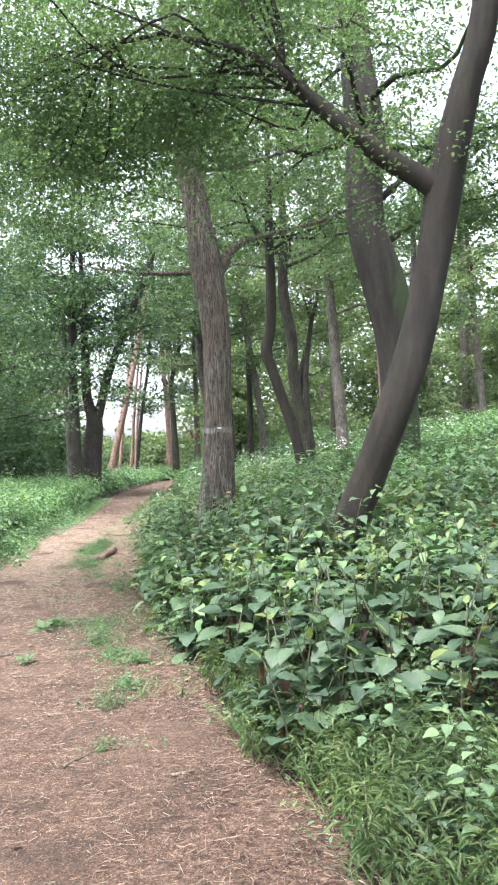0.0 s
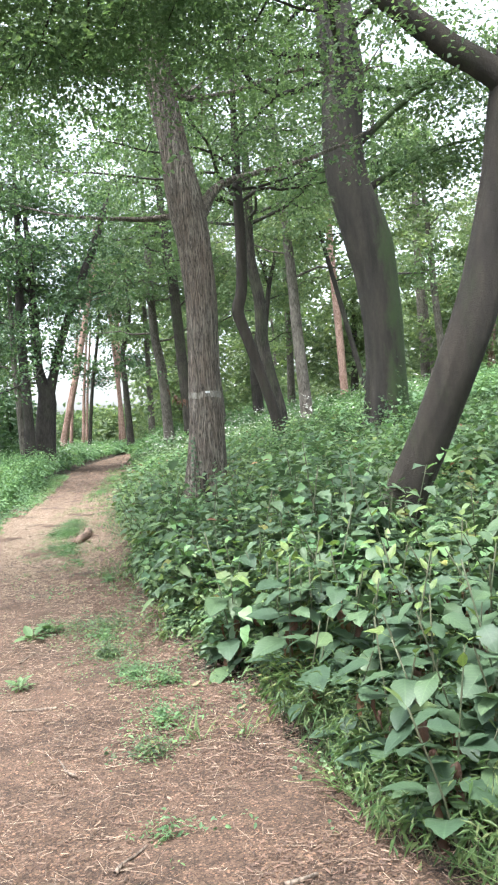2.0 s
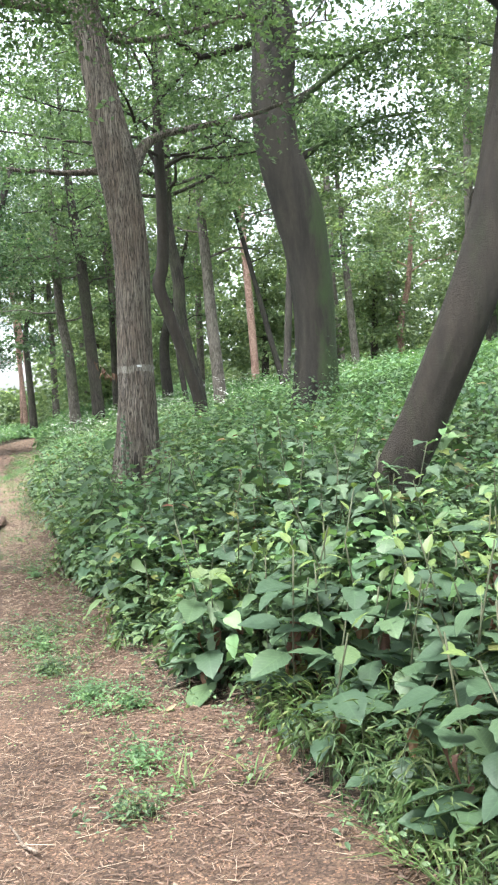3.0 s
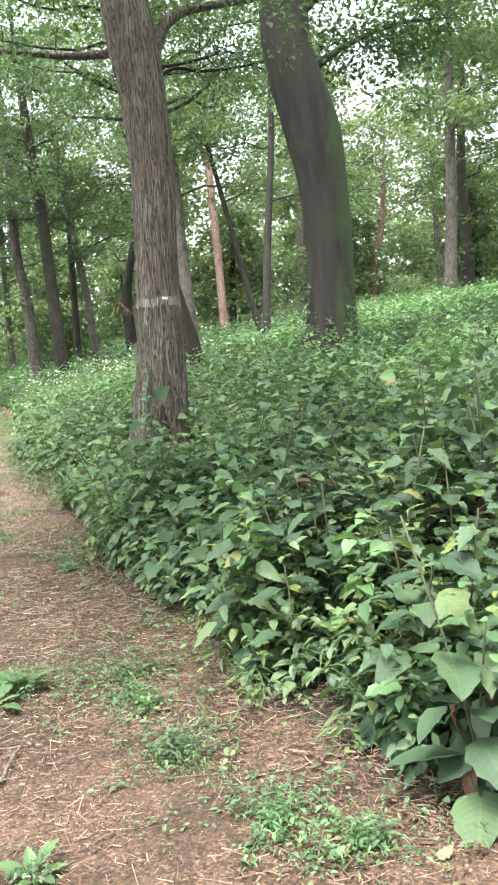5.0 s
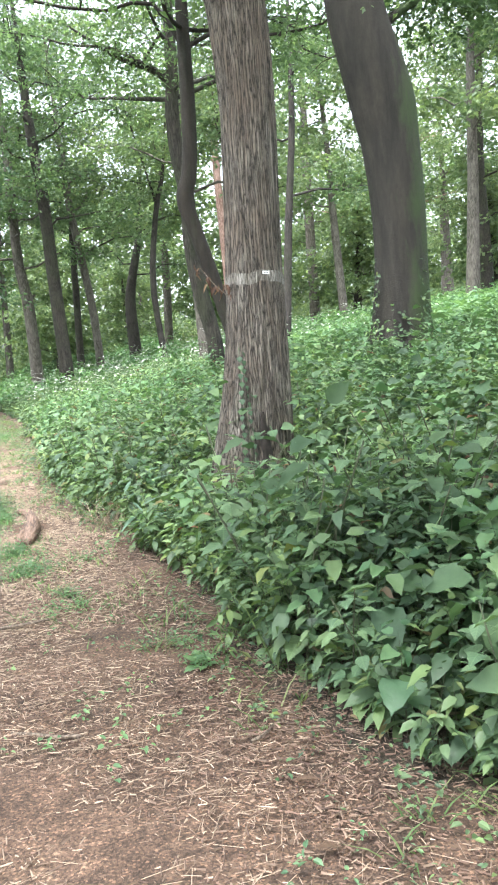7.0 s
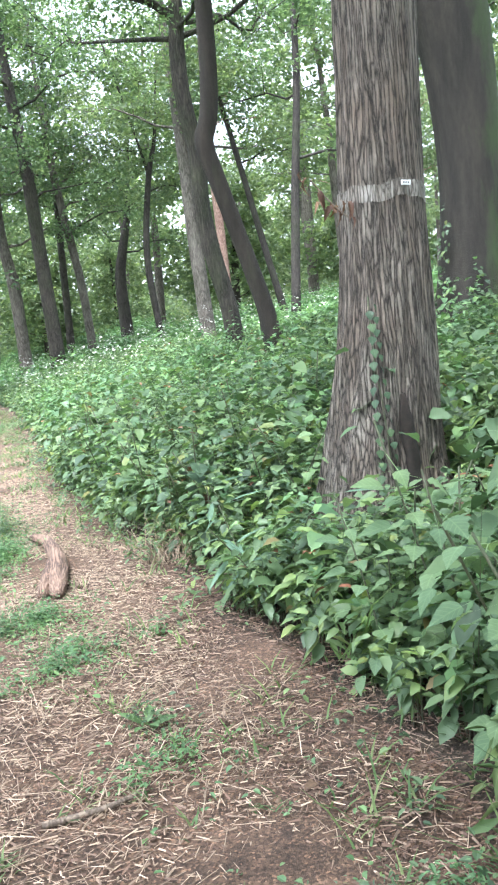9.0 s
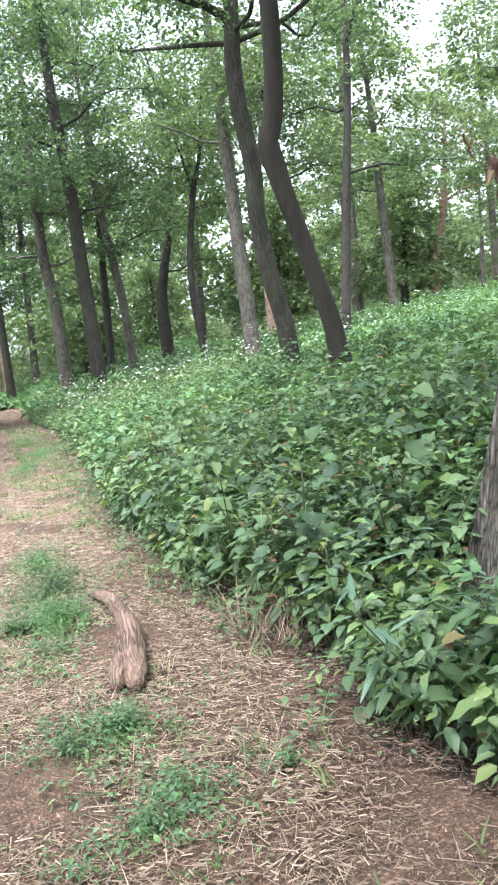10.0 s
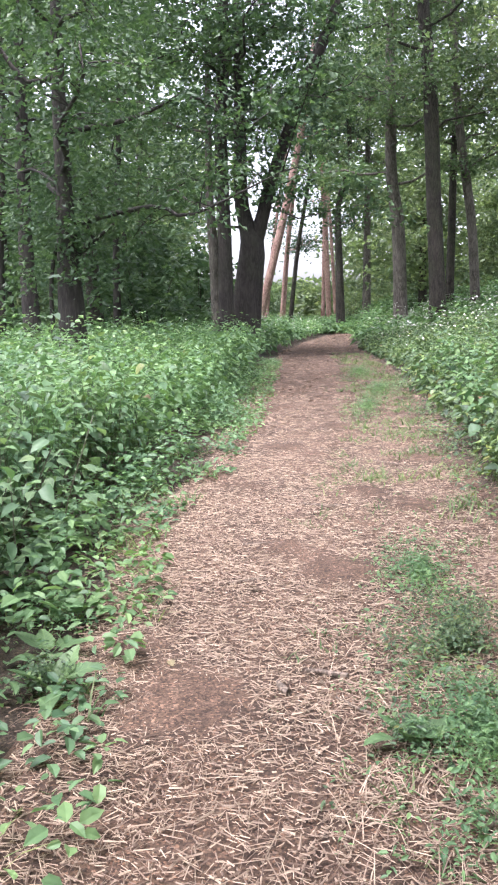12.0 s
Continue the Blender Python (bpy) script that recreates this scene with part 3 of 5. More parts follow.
mossy_tree = tree("crooked_tree", [(3.4, 19.6, 0.6, 0.76), (3.43, 19.6, 1.05, 0.6), (3.5, 19.6, 1.6, 0.51), (3.55, 19.6, 2.63, 0.435), (3.56, 19.6, 3.67, 0.435), (3.5, 19.6, 4.69, 0.46), (3.42, 19.6, 5.2, 0.5), (3.28, 19.6, 5.7, 0.49), (3.02, 19.6, 6.7, 0.44), (2.98, 19.6, 7.7, 0.43), (3.1, 19.7, 8.95, 0.45), (3.05, 19.8, 10.1, 0.43), (2.9, 20, 13, 0.28), (2.7, 20, 17, 0.08)],
                  MAT_BARK_C, MAT_CROWN, "massive crooked dark tree with green moss on its bulge", 13, lo=8.6, n_limb=17, reach=6.5, rise=0.25, per_limb=17, radius=0.85, per=70, size=0.12,
                  seg=40, rings=70, lumps=0.03, flare=0.35, single=True, more=5,
                  extra=[[(3.2, 19.6, 6.3, 0.1), (4.1, 19.8, 6.9, 0.06), (5.4, 20.2, 7.5, 0.04), (7.2, 20.8, 7.9, 0.012)], [(3.0, 19.6, 7.2, 0.1), (4.4, 20, 8.4, 0.06), (5.8, 20.3, 9.2, 0.04), (7.4, 20.5, 9.7, 0.012)]])
tree("slender_tree", [(1.98, 27, 0.5, 0.3), (1.86, 27, 1.1, 0.22), (1.79, 27, 2.0, 0.195), (1.55, 27, 3.14, 0.185), (1.42, 27, 4.26, 0.175), (1.42, 27, 5.35, 0.17), (1.27, 27, 6.44, 0.165), (1.25, 27, 7.5, 0.16), (1.32, 27, 8.6, 0.14), (1.40, 27, 13, 0.05)],
     MAT_BARK_D, MAT_CROWN, "slender grey-brown tree curving out of the undergrowth", 14, lo=7.6, n_limb=14, reach=4.8, per_limb=14, radius=0.8, per=66, size=0.11, seg=18, rings=36, ridges=0.02, single=True,
     extra=[[(1.30, 27, 8.0, 0.09), (0.80, 27, 8.35, 0.075), (0.10, 27, 8.6, 0.06), (-1.00, 27, 9.3, 0.02)]])
tree("kinked_tree", [(1.42, 22.2, 0.6, 0.2), (1.3, 22.2, 1.4, 0.16), (1.22, 22.2, 1.9, 0.145), (1.05, 22.2, 2.55, 0.14), (0.86, 22.2, 3.2, 0.14), (0.67, 22.2, 3.85, 0.14), (0.53, 22.2, 4.4, 0.15), (0.63, 22.2, 4.8, 0.14), (0.7, 22.2, 5.4, 0.135), (0.74, 22.2, 6.3, 0.13), (0.76, 22.2, 7.7, 0.11), (0.9, 22.3, 12, 0.03)],
     MAT_BARK_A, MAT_CROWN, "thin dark tree with a kink half way up", 15, lo=6.8, n_limb=13, reach=4.6, per_limb=13, radius=0.8, per=66, size=0.11, seg=14, rings=48, single=True)

# ---- trees further off ----
FAR = dict(n_limb=10, reach=4.8, rise=0.35, per_limb=13, radius=1.0, per=46, size=0.2, seg=10, rings=18, lie=0.4)
tree("grey_tree", [(-2.85, 52, 1.6, 0.32), (-2.95, 52, 5.16, 0.29), (-3.25, 52, 7.64, 0.24), (-3.26, 52, 11.73, 0.21)], MAT_BARK_PALE, MAT_CROWN, "straight grey-barked tree at the bend of the path", 21, lo=6.5, tip=19, **{**FAR, "n_limb": 14, "reach": 5.2})
tree("dark_straight_tree", [(-1.45, 47, 1.7, 0.33), (-1.6, 47, 5.68, 0.30), (-1.75, 47, 9.88, 0.28), (-2.0, 47, 12.93, 0.23)], MAT_BARK_D, MAT_CROWN, "straight dark-barked tree above the undergrowth", 22, lo=8, tip=20, **{**FAR, "n_limb": 17, "reach": 5.5})
tree("grey_tree", [(0.46, 52, 1.6, 0.23), (0.3, 52, 5.0, 0.21), (-0.21, 52, 8.66, 0.19), (-0.47, 52, 11.52, 0.16)], MAT_BARK_PALE, MAT_CROWN_LIGHT, "slim grey tree leaning a little to one side", 23, lo=8, tip=20, **{**FAR, "n_limb": 16, "reach": 5.5})
tree("grey_tree", [(-0.41, 56, 2.0, 0.22), (-0.3, 56, 6.77, 0.19), (-0.19, 56, 10.7, 0.15)], MAT_BARK_D, MAT_CROWN, "slim brown-grey tree behind other trunks", 24, lo=8, tip=20, **{**FAR, "n_limb": 16, "reach": 5.5})
tree("thin_crooked_tree", [(-6.5, 66, 1.5, 0.27), (-6.55, 66, 6.0, 0.21), (-6.5, 66, 8.05, 0.18), (-5.8, 66, 10.4, 0.16), (-5.85, 66, 13.7, 0.12)], MAT_BARK_D, MAT_CROWN, "thin crooked young tree near the bend", 25, lo=8.5, tip=18, **{**FAR, "n_limb": 11, "reach": 4.0})
tree("twin_stemmed_tree", [(-8.06, 40, 0.6, 0.6), (-7.82, 40, 2.42, 0.47), (-7.66, 40, 3.6, 0.42), (-7.85, 40, 4.2, 0.28), (-8.0, 40, 5.1, 0.23), (-7.96, 40, 6.9, 0.2), (-7.96, 40, 9.4, 0.14)], MAT_BARK_BLACK, MAT_CROWN_DARK, "thick dark twin-stemmed tree at the path's edge", 26, lo=7.0, tip=17, single=True,
     extra=[[(-7.6, 40, 3.5, 0.27), (-7.3, 40, 4.5, 0.23), (-6.99, 40, 5.59, 0.205), (-6.21, 40, 7.62, 0.186), (-5.29, 40, 9.56, 0.18), (-4.75, 40, 10.82, 0.16), (-4.0, 40, 13, 0.06)]], **{**FAR, "n_limb": 16, "reach": 6.0, "seg": 16})
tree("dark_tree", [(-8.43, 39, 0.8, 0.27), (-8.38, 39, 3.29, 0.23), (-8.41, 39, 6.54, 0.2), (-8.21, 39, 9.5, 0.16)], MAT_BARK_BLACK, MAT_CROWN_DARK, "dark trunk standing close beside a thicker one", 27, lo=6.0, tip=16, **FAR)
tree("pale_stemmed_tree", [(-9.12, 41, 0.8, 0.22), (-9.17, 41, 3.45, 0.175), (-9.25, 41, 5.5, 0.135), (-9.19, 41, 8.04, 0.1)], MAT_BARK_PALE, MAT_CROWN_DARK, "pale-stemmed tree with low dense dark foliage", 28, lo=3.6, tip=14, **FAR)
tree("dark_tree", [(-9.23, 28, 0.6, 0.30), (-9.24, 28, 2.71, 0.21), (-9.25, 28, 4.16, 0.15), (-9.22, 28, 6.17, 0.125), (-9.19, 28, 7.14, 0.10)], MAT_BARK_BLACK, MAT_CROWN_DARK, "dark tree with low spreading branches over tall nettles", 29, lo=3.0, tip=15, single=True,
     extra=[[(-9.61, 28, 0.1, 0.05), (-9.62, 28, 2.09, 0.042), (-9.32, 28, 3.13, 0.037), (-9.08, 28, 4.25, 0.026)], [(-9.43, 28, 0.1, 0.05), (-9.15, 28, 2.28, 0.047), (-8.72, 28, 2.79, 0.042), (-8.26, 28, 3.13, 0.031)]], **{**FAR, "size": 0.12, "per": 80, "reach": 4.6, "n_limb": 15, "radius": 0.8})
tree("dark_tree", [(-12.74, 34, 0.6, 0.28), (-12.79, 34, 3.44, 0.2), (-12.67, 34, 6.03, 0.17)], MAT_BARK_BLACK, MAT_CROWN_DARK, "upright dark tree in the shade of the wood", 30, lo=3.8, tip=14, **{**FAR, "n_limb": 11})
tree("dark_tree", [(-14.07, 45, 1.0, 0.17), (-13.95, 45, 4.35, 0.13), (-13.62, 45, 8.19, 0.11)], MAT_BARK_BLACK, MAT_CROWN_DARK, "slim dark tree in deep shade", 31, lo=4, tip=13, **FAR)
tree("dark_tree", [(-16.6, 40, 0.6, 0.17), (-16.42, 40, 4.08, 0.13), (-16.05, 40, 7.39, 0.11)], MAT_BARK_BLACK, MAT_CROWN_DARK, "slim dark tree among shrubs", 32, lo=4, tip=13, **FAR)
tree("pale_tree", [(4.47, 42.5, 1.9, 0.33), (4.32, 42.5, 5.52, 0.29), (4.23, 42.5, 8.71, 0.255), (4.02, 42.5, 13.1, 0.19)], MAT_BARK_PALE, MAT_CROWN_LIGHT, "grey-brown straight tree with lichened bark", 33, lo=8, tip=19, **FAR)
tree("thin_dark_tree", [(3.2, 46.5, 1.5, 0.15), (2.92, 46.5, 5.22, 0.145), (3.4, 46.5, 8.78, 0.12), (3.8, 46.5, 10.18, 0.085)], MAT_BARK_BLACK, MAT_CROWN_LIGHT, "thin dark forked tree standing in the undergrowth", 34, lo=8, tip=14,
     extra=[[(3.4, 46.5, 8.78, 0.07), (3.17, 46.5, 9.97, 0.06), (1.98, 46.5, 14.69, 0.04)]], **{**FAR, "n_limb": 6, "reach": 3})
tree("thin_dark_tree", [(6.8, 38, 2.0, 0.18), (7.18, 38, 6.1, 0.155), (7.6, 38, 9.79, 0.13), (7.75, 38, 12.6, 0.11)], MAT_BARK_BLACK, MAT_CROWN, "thin straight dark tree on the bank", 35, lo=7, tip=17, **{**FAR, "n_limb": 7})
tree("leaning_sapling", [(7.38, 41, 1.9, 0.135), (6.54, 41, 5.8, 0.122), (5.73, 41, 9.61, 0.1), (5.5, 41, 10.66, 0.075)], MAT_BARK_BLACK, MAT_CROWN_LIGHT, "dark sapling leaning across the wood", 36, lo=7.5, tip=12.5, **{**FAR, "n_limb": 6, "reach": 2.5})
tree("pale_tree", [(15.2, 60, 4.0, 0.38), (15.25, 60, 9.35, 0.33), (15.3, 60, 13.74, 0.28), (15.4, 60, 17.7, 0.2)], MAT_BARK_PALE, MAT_CROWN_LIGHT, "pale grey tree in a light clearing", 37, lo=9, tip=22, **FAR)
tree("red_pine", [(18.56, 56, 4.3, 0.27), (18.75, 56, 6.46, 0.24), (19.37, 56, 8.54, 0.2), (19.8, 56, 12, 0.15)], MAT_BARK_RED, MAT_CROWN_LIGHT, "leaning pinkish-red trunk on the bright bank", 38, lo=9, tip=15, **FAR)
tree("dark_tree", [(22.23, 50, 4.0, 0.38), (22.15, 50, 7.79, 0.335), (22.07, 50, 11.25, 0.27), (22.35, 50, 15.54, 0.2)], MAT_BARK_D, MAT_CROWN_LIGHT, "broad dark tree on the far bank", 39, lo=7.5, tip=20, **{**FAR, "n_limb": 12, "reach": 5})
tree("red_pine", [(8.65, 56, 2.6, 0.28), (8.6, 56, 7.66, 0.25), (8.45, 56, 12.67, 0.22), (8.5, 56, 14.6, 0.2)], MAT_BARK_RED, MAT_CROWN, "straight red-barked pine in a clearing", 40, lo=12, tip=19, **FAR)
tree("red_pine", [(-11.45, 65, 1.2, 0.27), (-9.75, 65, 7.43, 0.23), (-8.75, 65, 11.69, 0.19), (-8.2, 65, 13.92, 0.2)], MAT_BARK_RED, MAT_NEEDLES, "leaning red-barked pine against white sky", 41, lo=11, tip=19, **{**FAR, "n_limb": 12, "per": 50})
tree("red_pine", [(-7.9, 75, 1.0, 0.2), (-8.14, 75, 10.4, 0.19), (-8.37, 75, 13.4, 0.17)], MAT_BARK_RED, MAT_NEEDLES, "far slim red-barked pine against white sky", 42, lo=12, tip=17, **{**FAR, "n_limb": 6, "per": 30})
tree("thin_tree", [(-9.9, 68, 1.0, 0.16), (-9.3, 68, 5.6, 0.14), (-8.55, 68, 9.5, 0.11)], MAT_BARK_D, MAT_NEEDLES, "thin tree against the sky at the wood's edge", 43, lo=8, tip=13, **{**FAR, "n_limb": 4, "per": 30, "reach": 2})
tree("old_trunk", [(3.2, 60, 1.8, 0.4), (3.1, 60, 5.4, 0.33), (3.4, 60, 7.1, 0.28), (4.0, 60, 9.5, 0.2)], MAT_BARK_BLACK, MAT_CROWN, "dark old trunk half hidden behind saplings", 44, lo=7, tip=15, **FAR)

# ---- the wood beyond ----


def plain_tree(name, height, bark, leaf, label, seed, lo, **kw):
    rng = np.random.default_rng(seed)
    lean = rng.uniform(-0.06, 0.06, 2) * height
    rows = [(0, 300, 0, 0.3), (0.3 * lean[0], 300 + 0.3 * lean[1], height * 0.3, 0.24), (0.8 * lean[0], 300 + 0.5 * lean[1], height * 0.65, 0.17), (lean[0], 300 + lean[1], height, 0.04)]
    b = gzf(0, 300)
    rows = [(x, y, z + b - 0.2, r) for x, y, z, r in rows]
    return tree(name, rows, bark, leaf, label, seed, lo=lo + b, **kw)


BACK = dict(n_limb=12, reach=4.6, rise=0.4, per_limb=12, radius=1.2, per=32, size=0.33, seg=8, rings=12, twigs=False, lie=0.25)
kinds = [plain_tree("wood_tree", 17, MAT_BARK_D, MAT_CROWN, "tall leafy tree of the surrounding wood, with unseen copies added for shade", 61, 6.5, **BACK),
         plain_tree("wood_tree", 14, MAT_BARK_D, MAT_CROWN_DARK, "dark leafy tree of the surrounding wood", 62, 3.0, **BACK),
         plain_tree("wood_tree", 18, MAT_BARK_PALE, MAT_CROWN_LIGHT, "light green tree of the surrounding wood", 63, 7.0, **BACK),
         plain_tree("young_tree", 8, MAT_BARK_D, MAT_CROWN_LIGHT, "young light green tree under taller ones", 64, 1.2, **{**BACK, "reach": 3.2})]


def bush(label, leaf, seed, height, radius, n, per, size):
    """A bush: stems fanning from the ground under a rounded, ragged mass of leaf sprays."""
    rng = np.random.default_rng(seed)
    th = empty("bush", pose(0, 0, 0), label, "bush", "bushes of the wood")
    a, u, v = rng.uniform(0, 6.28, n), np.sqrt(rng.uniform(0, 1, n)), rng.uniform(0.06, 1, n)
    r = radius * u * np.sqrt(1.02 - v ** 2) * rng.uniform(0.8, 1.2, n)
    C = np.stack([r * np.cos(a), r * np.sin(a), v * height], 1)
    tips = C[rng.integers(0, n, 9)]
    tagged(part("stemwork", raw_mesh("stemwork", *joined([tube([(0.1 * c[0], 0.1 * c[1], -0.1, 0.04), (0.45 * c[0], 0.45 * c[1], 0.5 * c[2], 0.028), (*c, 0.008)], 4, 5, 0.03) for c in tips]), MAT_BARK_D, True), th), kind="stuff")
    tagged(part("foliage", raw_mesh("foliage", *sprays(rng, C, 0.75, per, size, 0.45, 0.6, 0.15), leaf), th), kind="stuff")
    return th


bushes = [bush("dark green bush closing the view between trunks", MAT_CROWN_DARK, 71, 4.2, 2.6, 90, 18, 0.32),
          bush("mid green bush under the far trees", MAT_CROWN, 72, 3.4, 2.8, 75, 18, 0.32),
          bush("bright green bush, clearing light put into its leaf tone", MAT_CROWN_LIGHT, 73, 3.0, 3.0, 75, 18, 0.32)]


def wood(rng):
    """Where the trees and bushes of the surrounding wood stand, unseen shade trees among them."""
    trees, low = [], []
    for y in np.arange(64, 86, 10):
        for x in np.arange(-46, -4, 8.5):
            px, py = x + rng.uniform(-3, 3), y + rng.uniform(-3, 3)
            if px < -14.5 * (py / 65):
                trees.append((int(rng.choice([0, 1, 0])), px, py))
    for y in (66, 88):
        for x in np.arange(-2, 62, 10.0):
            trees.append((int(rng.choice([0, 2, 2])), x + rng.uniform(-3, 3), y + rng.uniform(-3, 3)))
    for x in np.arange(-40, -13, 4.2):
        low.append((int(rng.choice([0, 1])), x + rng.uniform(-1.5, 1.5), rng.uniform(60, 70)))
    for x in np.arange(-50, 60, 7.0):
        low.append((int(rng.choice([1, 2])), x + rng.uniform(-2, 2), rng.uniform(88, 98)))
    for x, y in ((-13, 47), (-17, 52), (-21, 47), (-12.5, 54), (-25, 42), (-20, 38), (-16, 58), (-29, 50), (-30, 36)):
        low.append((0, x + rng.uniform(-1, 1), y))
    # Light-toned bushes: brightness of the clearing is in their leaf colour.
    for x, y in ((26, 56), (30, 49), (21, 68), (33, 60), (-1.5, 78), (8, 80), (16, 78)):
        low.append((2, x, y))
    for x, y in ((-16, 48), (-22, 52), (-32, 28), (-34, 8), (-30, -12), (-10, -24), (4, -26)):
        trees.append((int(rng.choice([0, 1])), x, y))
    for x, y in ((14, 51), (18.5, 45), (28, 44), (27, 34), (19, 26), (14, 12), (17, 2), (30, 58)):
        trees.append((int(rng.choice([0, 2])), x, y))
    # Unseen trees added round the start to shade path and plants.
    for x, y in ((7.8, 3.5), (5.5, -4), (-5.8, -4.5), (0.5, -10)):
        trees.append((0, x, y))
    for x, y in ((10, 60), (-1.5, 64), (17, 57), (24, 52), (4, 72)):
        trees.append((3, x, y))
    return trees, low


placed = set()


def set_out(kinds_, spots, rng, size=1.0):
    for k, x, y in spots:
        src, m, s = kinds_[k], pose(x, y, gzf(x, y) - 0.15, 0, 0, rng.uniform(0, 360)), rng.uniform(0.85, 1.2)
        s *= size
        t = src if src.name not in placed else copy_thing(src, m)
        placed.add(src.name)
        t.matrix_basis = m
        t.scale = (s, s, s)


wood_rng = np.random.default_rng(7)
tree_spots, bush_spots = wood(wood_rng)
set_out(kinds, tree_spots, wood_rng)
set_out(bushes, bush_spots, wood_rng)
for i, (x, y, lean, h) in enumerate(((-7.6, 78, -0.7, 15), (-12.5, 84, 1.6, 14), (-9.6, 90, 0.5, 17), (-11.2, 73, 1.5, 13), (-9.0, 82, 1.1, 16), (-13.4, 80, 2.2, 15))):
    tree("red_pine", [(x, y, 0.6, 0.15), (x + 0.4 * lean, y, 0.5 * h, 0.12), (x + lean, y, h, 0.08)], MAT_BARK_RED, MAT_NEEDLES, "slim red-barked pine standing against the sky", 80 + i, lo=h * 0.4, tip=h + 2.5, **{**FAR, "n_limb": 10, "per": 26, "reach": 2.8})


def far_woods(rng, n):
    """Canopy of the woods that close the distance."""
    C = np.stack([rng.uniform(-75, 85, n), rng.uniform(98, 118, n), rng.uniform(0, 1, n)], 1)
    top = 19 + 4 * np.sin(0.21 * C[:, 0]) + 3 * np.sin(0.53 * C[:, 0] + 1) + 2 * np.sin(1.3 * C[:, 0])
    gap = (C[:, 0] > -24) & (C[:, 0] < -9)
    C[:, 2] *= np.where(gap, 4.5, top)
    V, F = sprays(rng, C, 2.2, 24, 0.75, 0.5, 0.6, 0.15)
    th = empty("far_woods", pose(0, 100, 0), "canopy of distant woods, haze put into its lighter green", "woods", kind="stuff")
    # The lighter leaf tone stands in for haze over the distance.
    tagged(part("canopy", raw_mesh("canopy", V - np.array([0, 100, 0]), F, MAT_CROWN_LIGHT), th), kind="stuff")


far_woods(np.random.default_rng(77), 5200)

# ---- undergrowth ----


def herbs(rng, x, y, height, pairs, size, shape="kite", aspect=0.6, stems=True, spread=0.5, droop=0.3):
    """Stems with leaves in crossed pairs, as one set of corners and triangles."""
    n = len(x)
    base = np.stack([x, y, gz(x, y)], 1)
    lean = np.hstack([rng.normal(0, 0.22, (n, 2)), np.ones((n, 1))])
    top = base + lean * height[:, None]
    sets = []
    a0 = rng.uniform(0, 6.28, n)
    for k in range(pairs):
        f = 1.0 - (k / pairs) * 0.75
        for side in (0, math.pi):
            a = a0 + k * 1.57 + side + rng.normal(0, 0.35, n)
            up = rng.normal(0.15 - 0.12 * k, 0.3, n)
            D = np.stack([np.cos(a), np.sin(a), up], 1)
            N = np.array([0, 0, 1.0]) + rng.normal(0, 0.3, (n, 3))
            L = size * rng.uniform(0.6, 1.3, n) * (0.65 + 0.55 * min(1.0, (k + 0.5) / (pairs * 0.5)))
            P = base + (top - base) * f + np.stack([np.cos(a), np.sin(a), np.zeros(n)], 1) * (L * spread)[:, None] * rng.uniform(0.2, 1.0, (n, 1))
            P[:, 2] += rng.normal(0, 0.03, n)
            sets.append(leaf_set(P, D, N, L, L * aspect * rng.uniform(0.8, 1.2, n), shape, droop))
    V, F = joined(sets)
    if not stems:
        return (V, F), None
    r = 0.004
    ring = [(r, 0), (-r / 2, r * 0.87), (-r / 2, -r * 0.87)]
    SV = np.stack([base + np.array([*q, -0.03]) for q in ring] + [top], 1).reshape(-1, 3)
    SF = (np.arange(n)[:, None, None] * 4 + np.array([(0, 1, 3), (1, 2, 3), (2, 0, 3)])[None]).reshape(-1, 3)
    return (V, F), (SV, SF)


def scatter(rng, y0, y1, d0, d1, density, side="right"):
    """Spots in a strip beside the path, d metres from its edge."""
    n = int((y1 - y0) * (d1 - d0) * density)
    y, d = rng.uniform(y0, y1, n), rng.uniform(d0, d1, n)
    x = x_right(y) + d if side == "right" else x_left(y) - d
    ok = np.ones(n, bool)
    for (tx, ty), r in zip(((0.88, 7.9), (-0.56, 13.6), (3.43, 19.6)), (0.3, 0.42, 0.6)):
        ok &= (x - tx) ** 2 + (y - ty) ** 2 > r * r
    return x[ok], y[ok], d[ok]


def wave(x, y):
    return 0.5 + 0.25 * np.sin(1.7 * x + 0.9 * y) + 0.25 * np.sin(2.9 * y - 1.3 * x + 1)


def undergrowth(name, label, rng, box, density, low, high, pairs, size, mat, shape="kite", side="right", stems=True, ramp_in=0.35, aspect=0.6, sink=0.0):
    x, y, d = scatter(rng, *box, density, side)
    clump = 0.5 + 0.5 * np.sin(3.7 * x + 1.9 * np.sin(2.3 * y)) * np.sin(3.1 * y + 1.7 * np.sin(2.9 * x))
    h = (low + (high - low) * wave(x, y)) * np.clip(0.45 + d / ramp_in * 0.55, 0.45, 1) * rng.uniform(0.6, 1.25, len(x)) * (0.72 + 0.5 * clump) - sink
    h *= np.where((x + 0.95) ** 2 + (y - 12.6) ** 2 < 1.0, 0.55, 1.0)
    (V, F), st = herbs(rng, x, y, np.maximum(h, 0.08), pairs, size, shape, aspect, stems)
    th = empty(name, pose(0, 0, 0), label, "undergrowth", kind="stuff")
    tagged(part("leaves", raw_mesh("leaves", V, F, mat, True), th), kind="stuff")
    if st:
        tagged(part("stems", raw_mesh("stems", *st, MAT_STEM), th), kind="stuff")
    return th


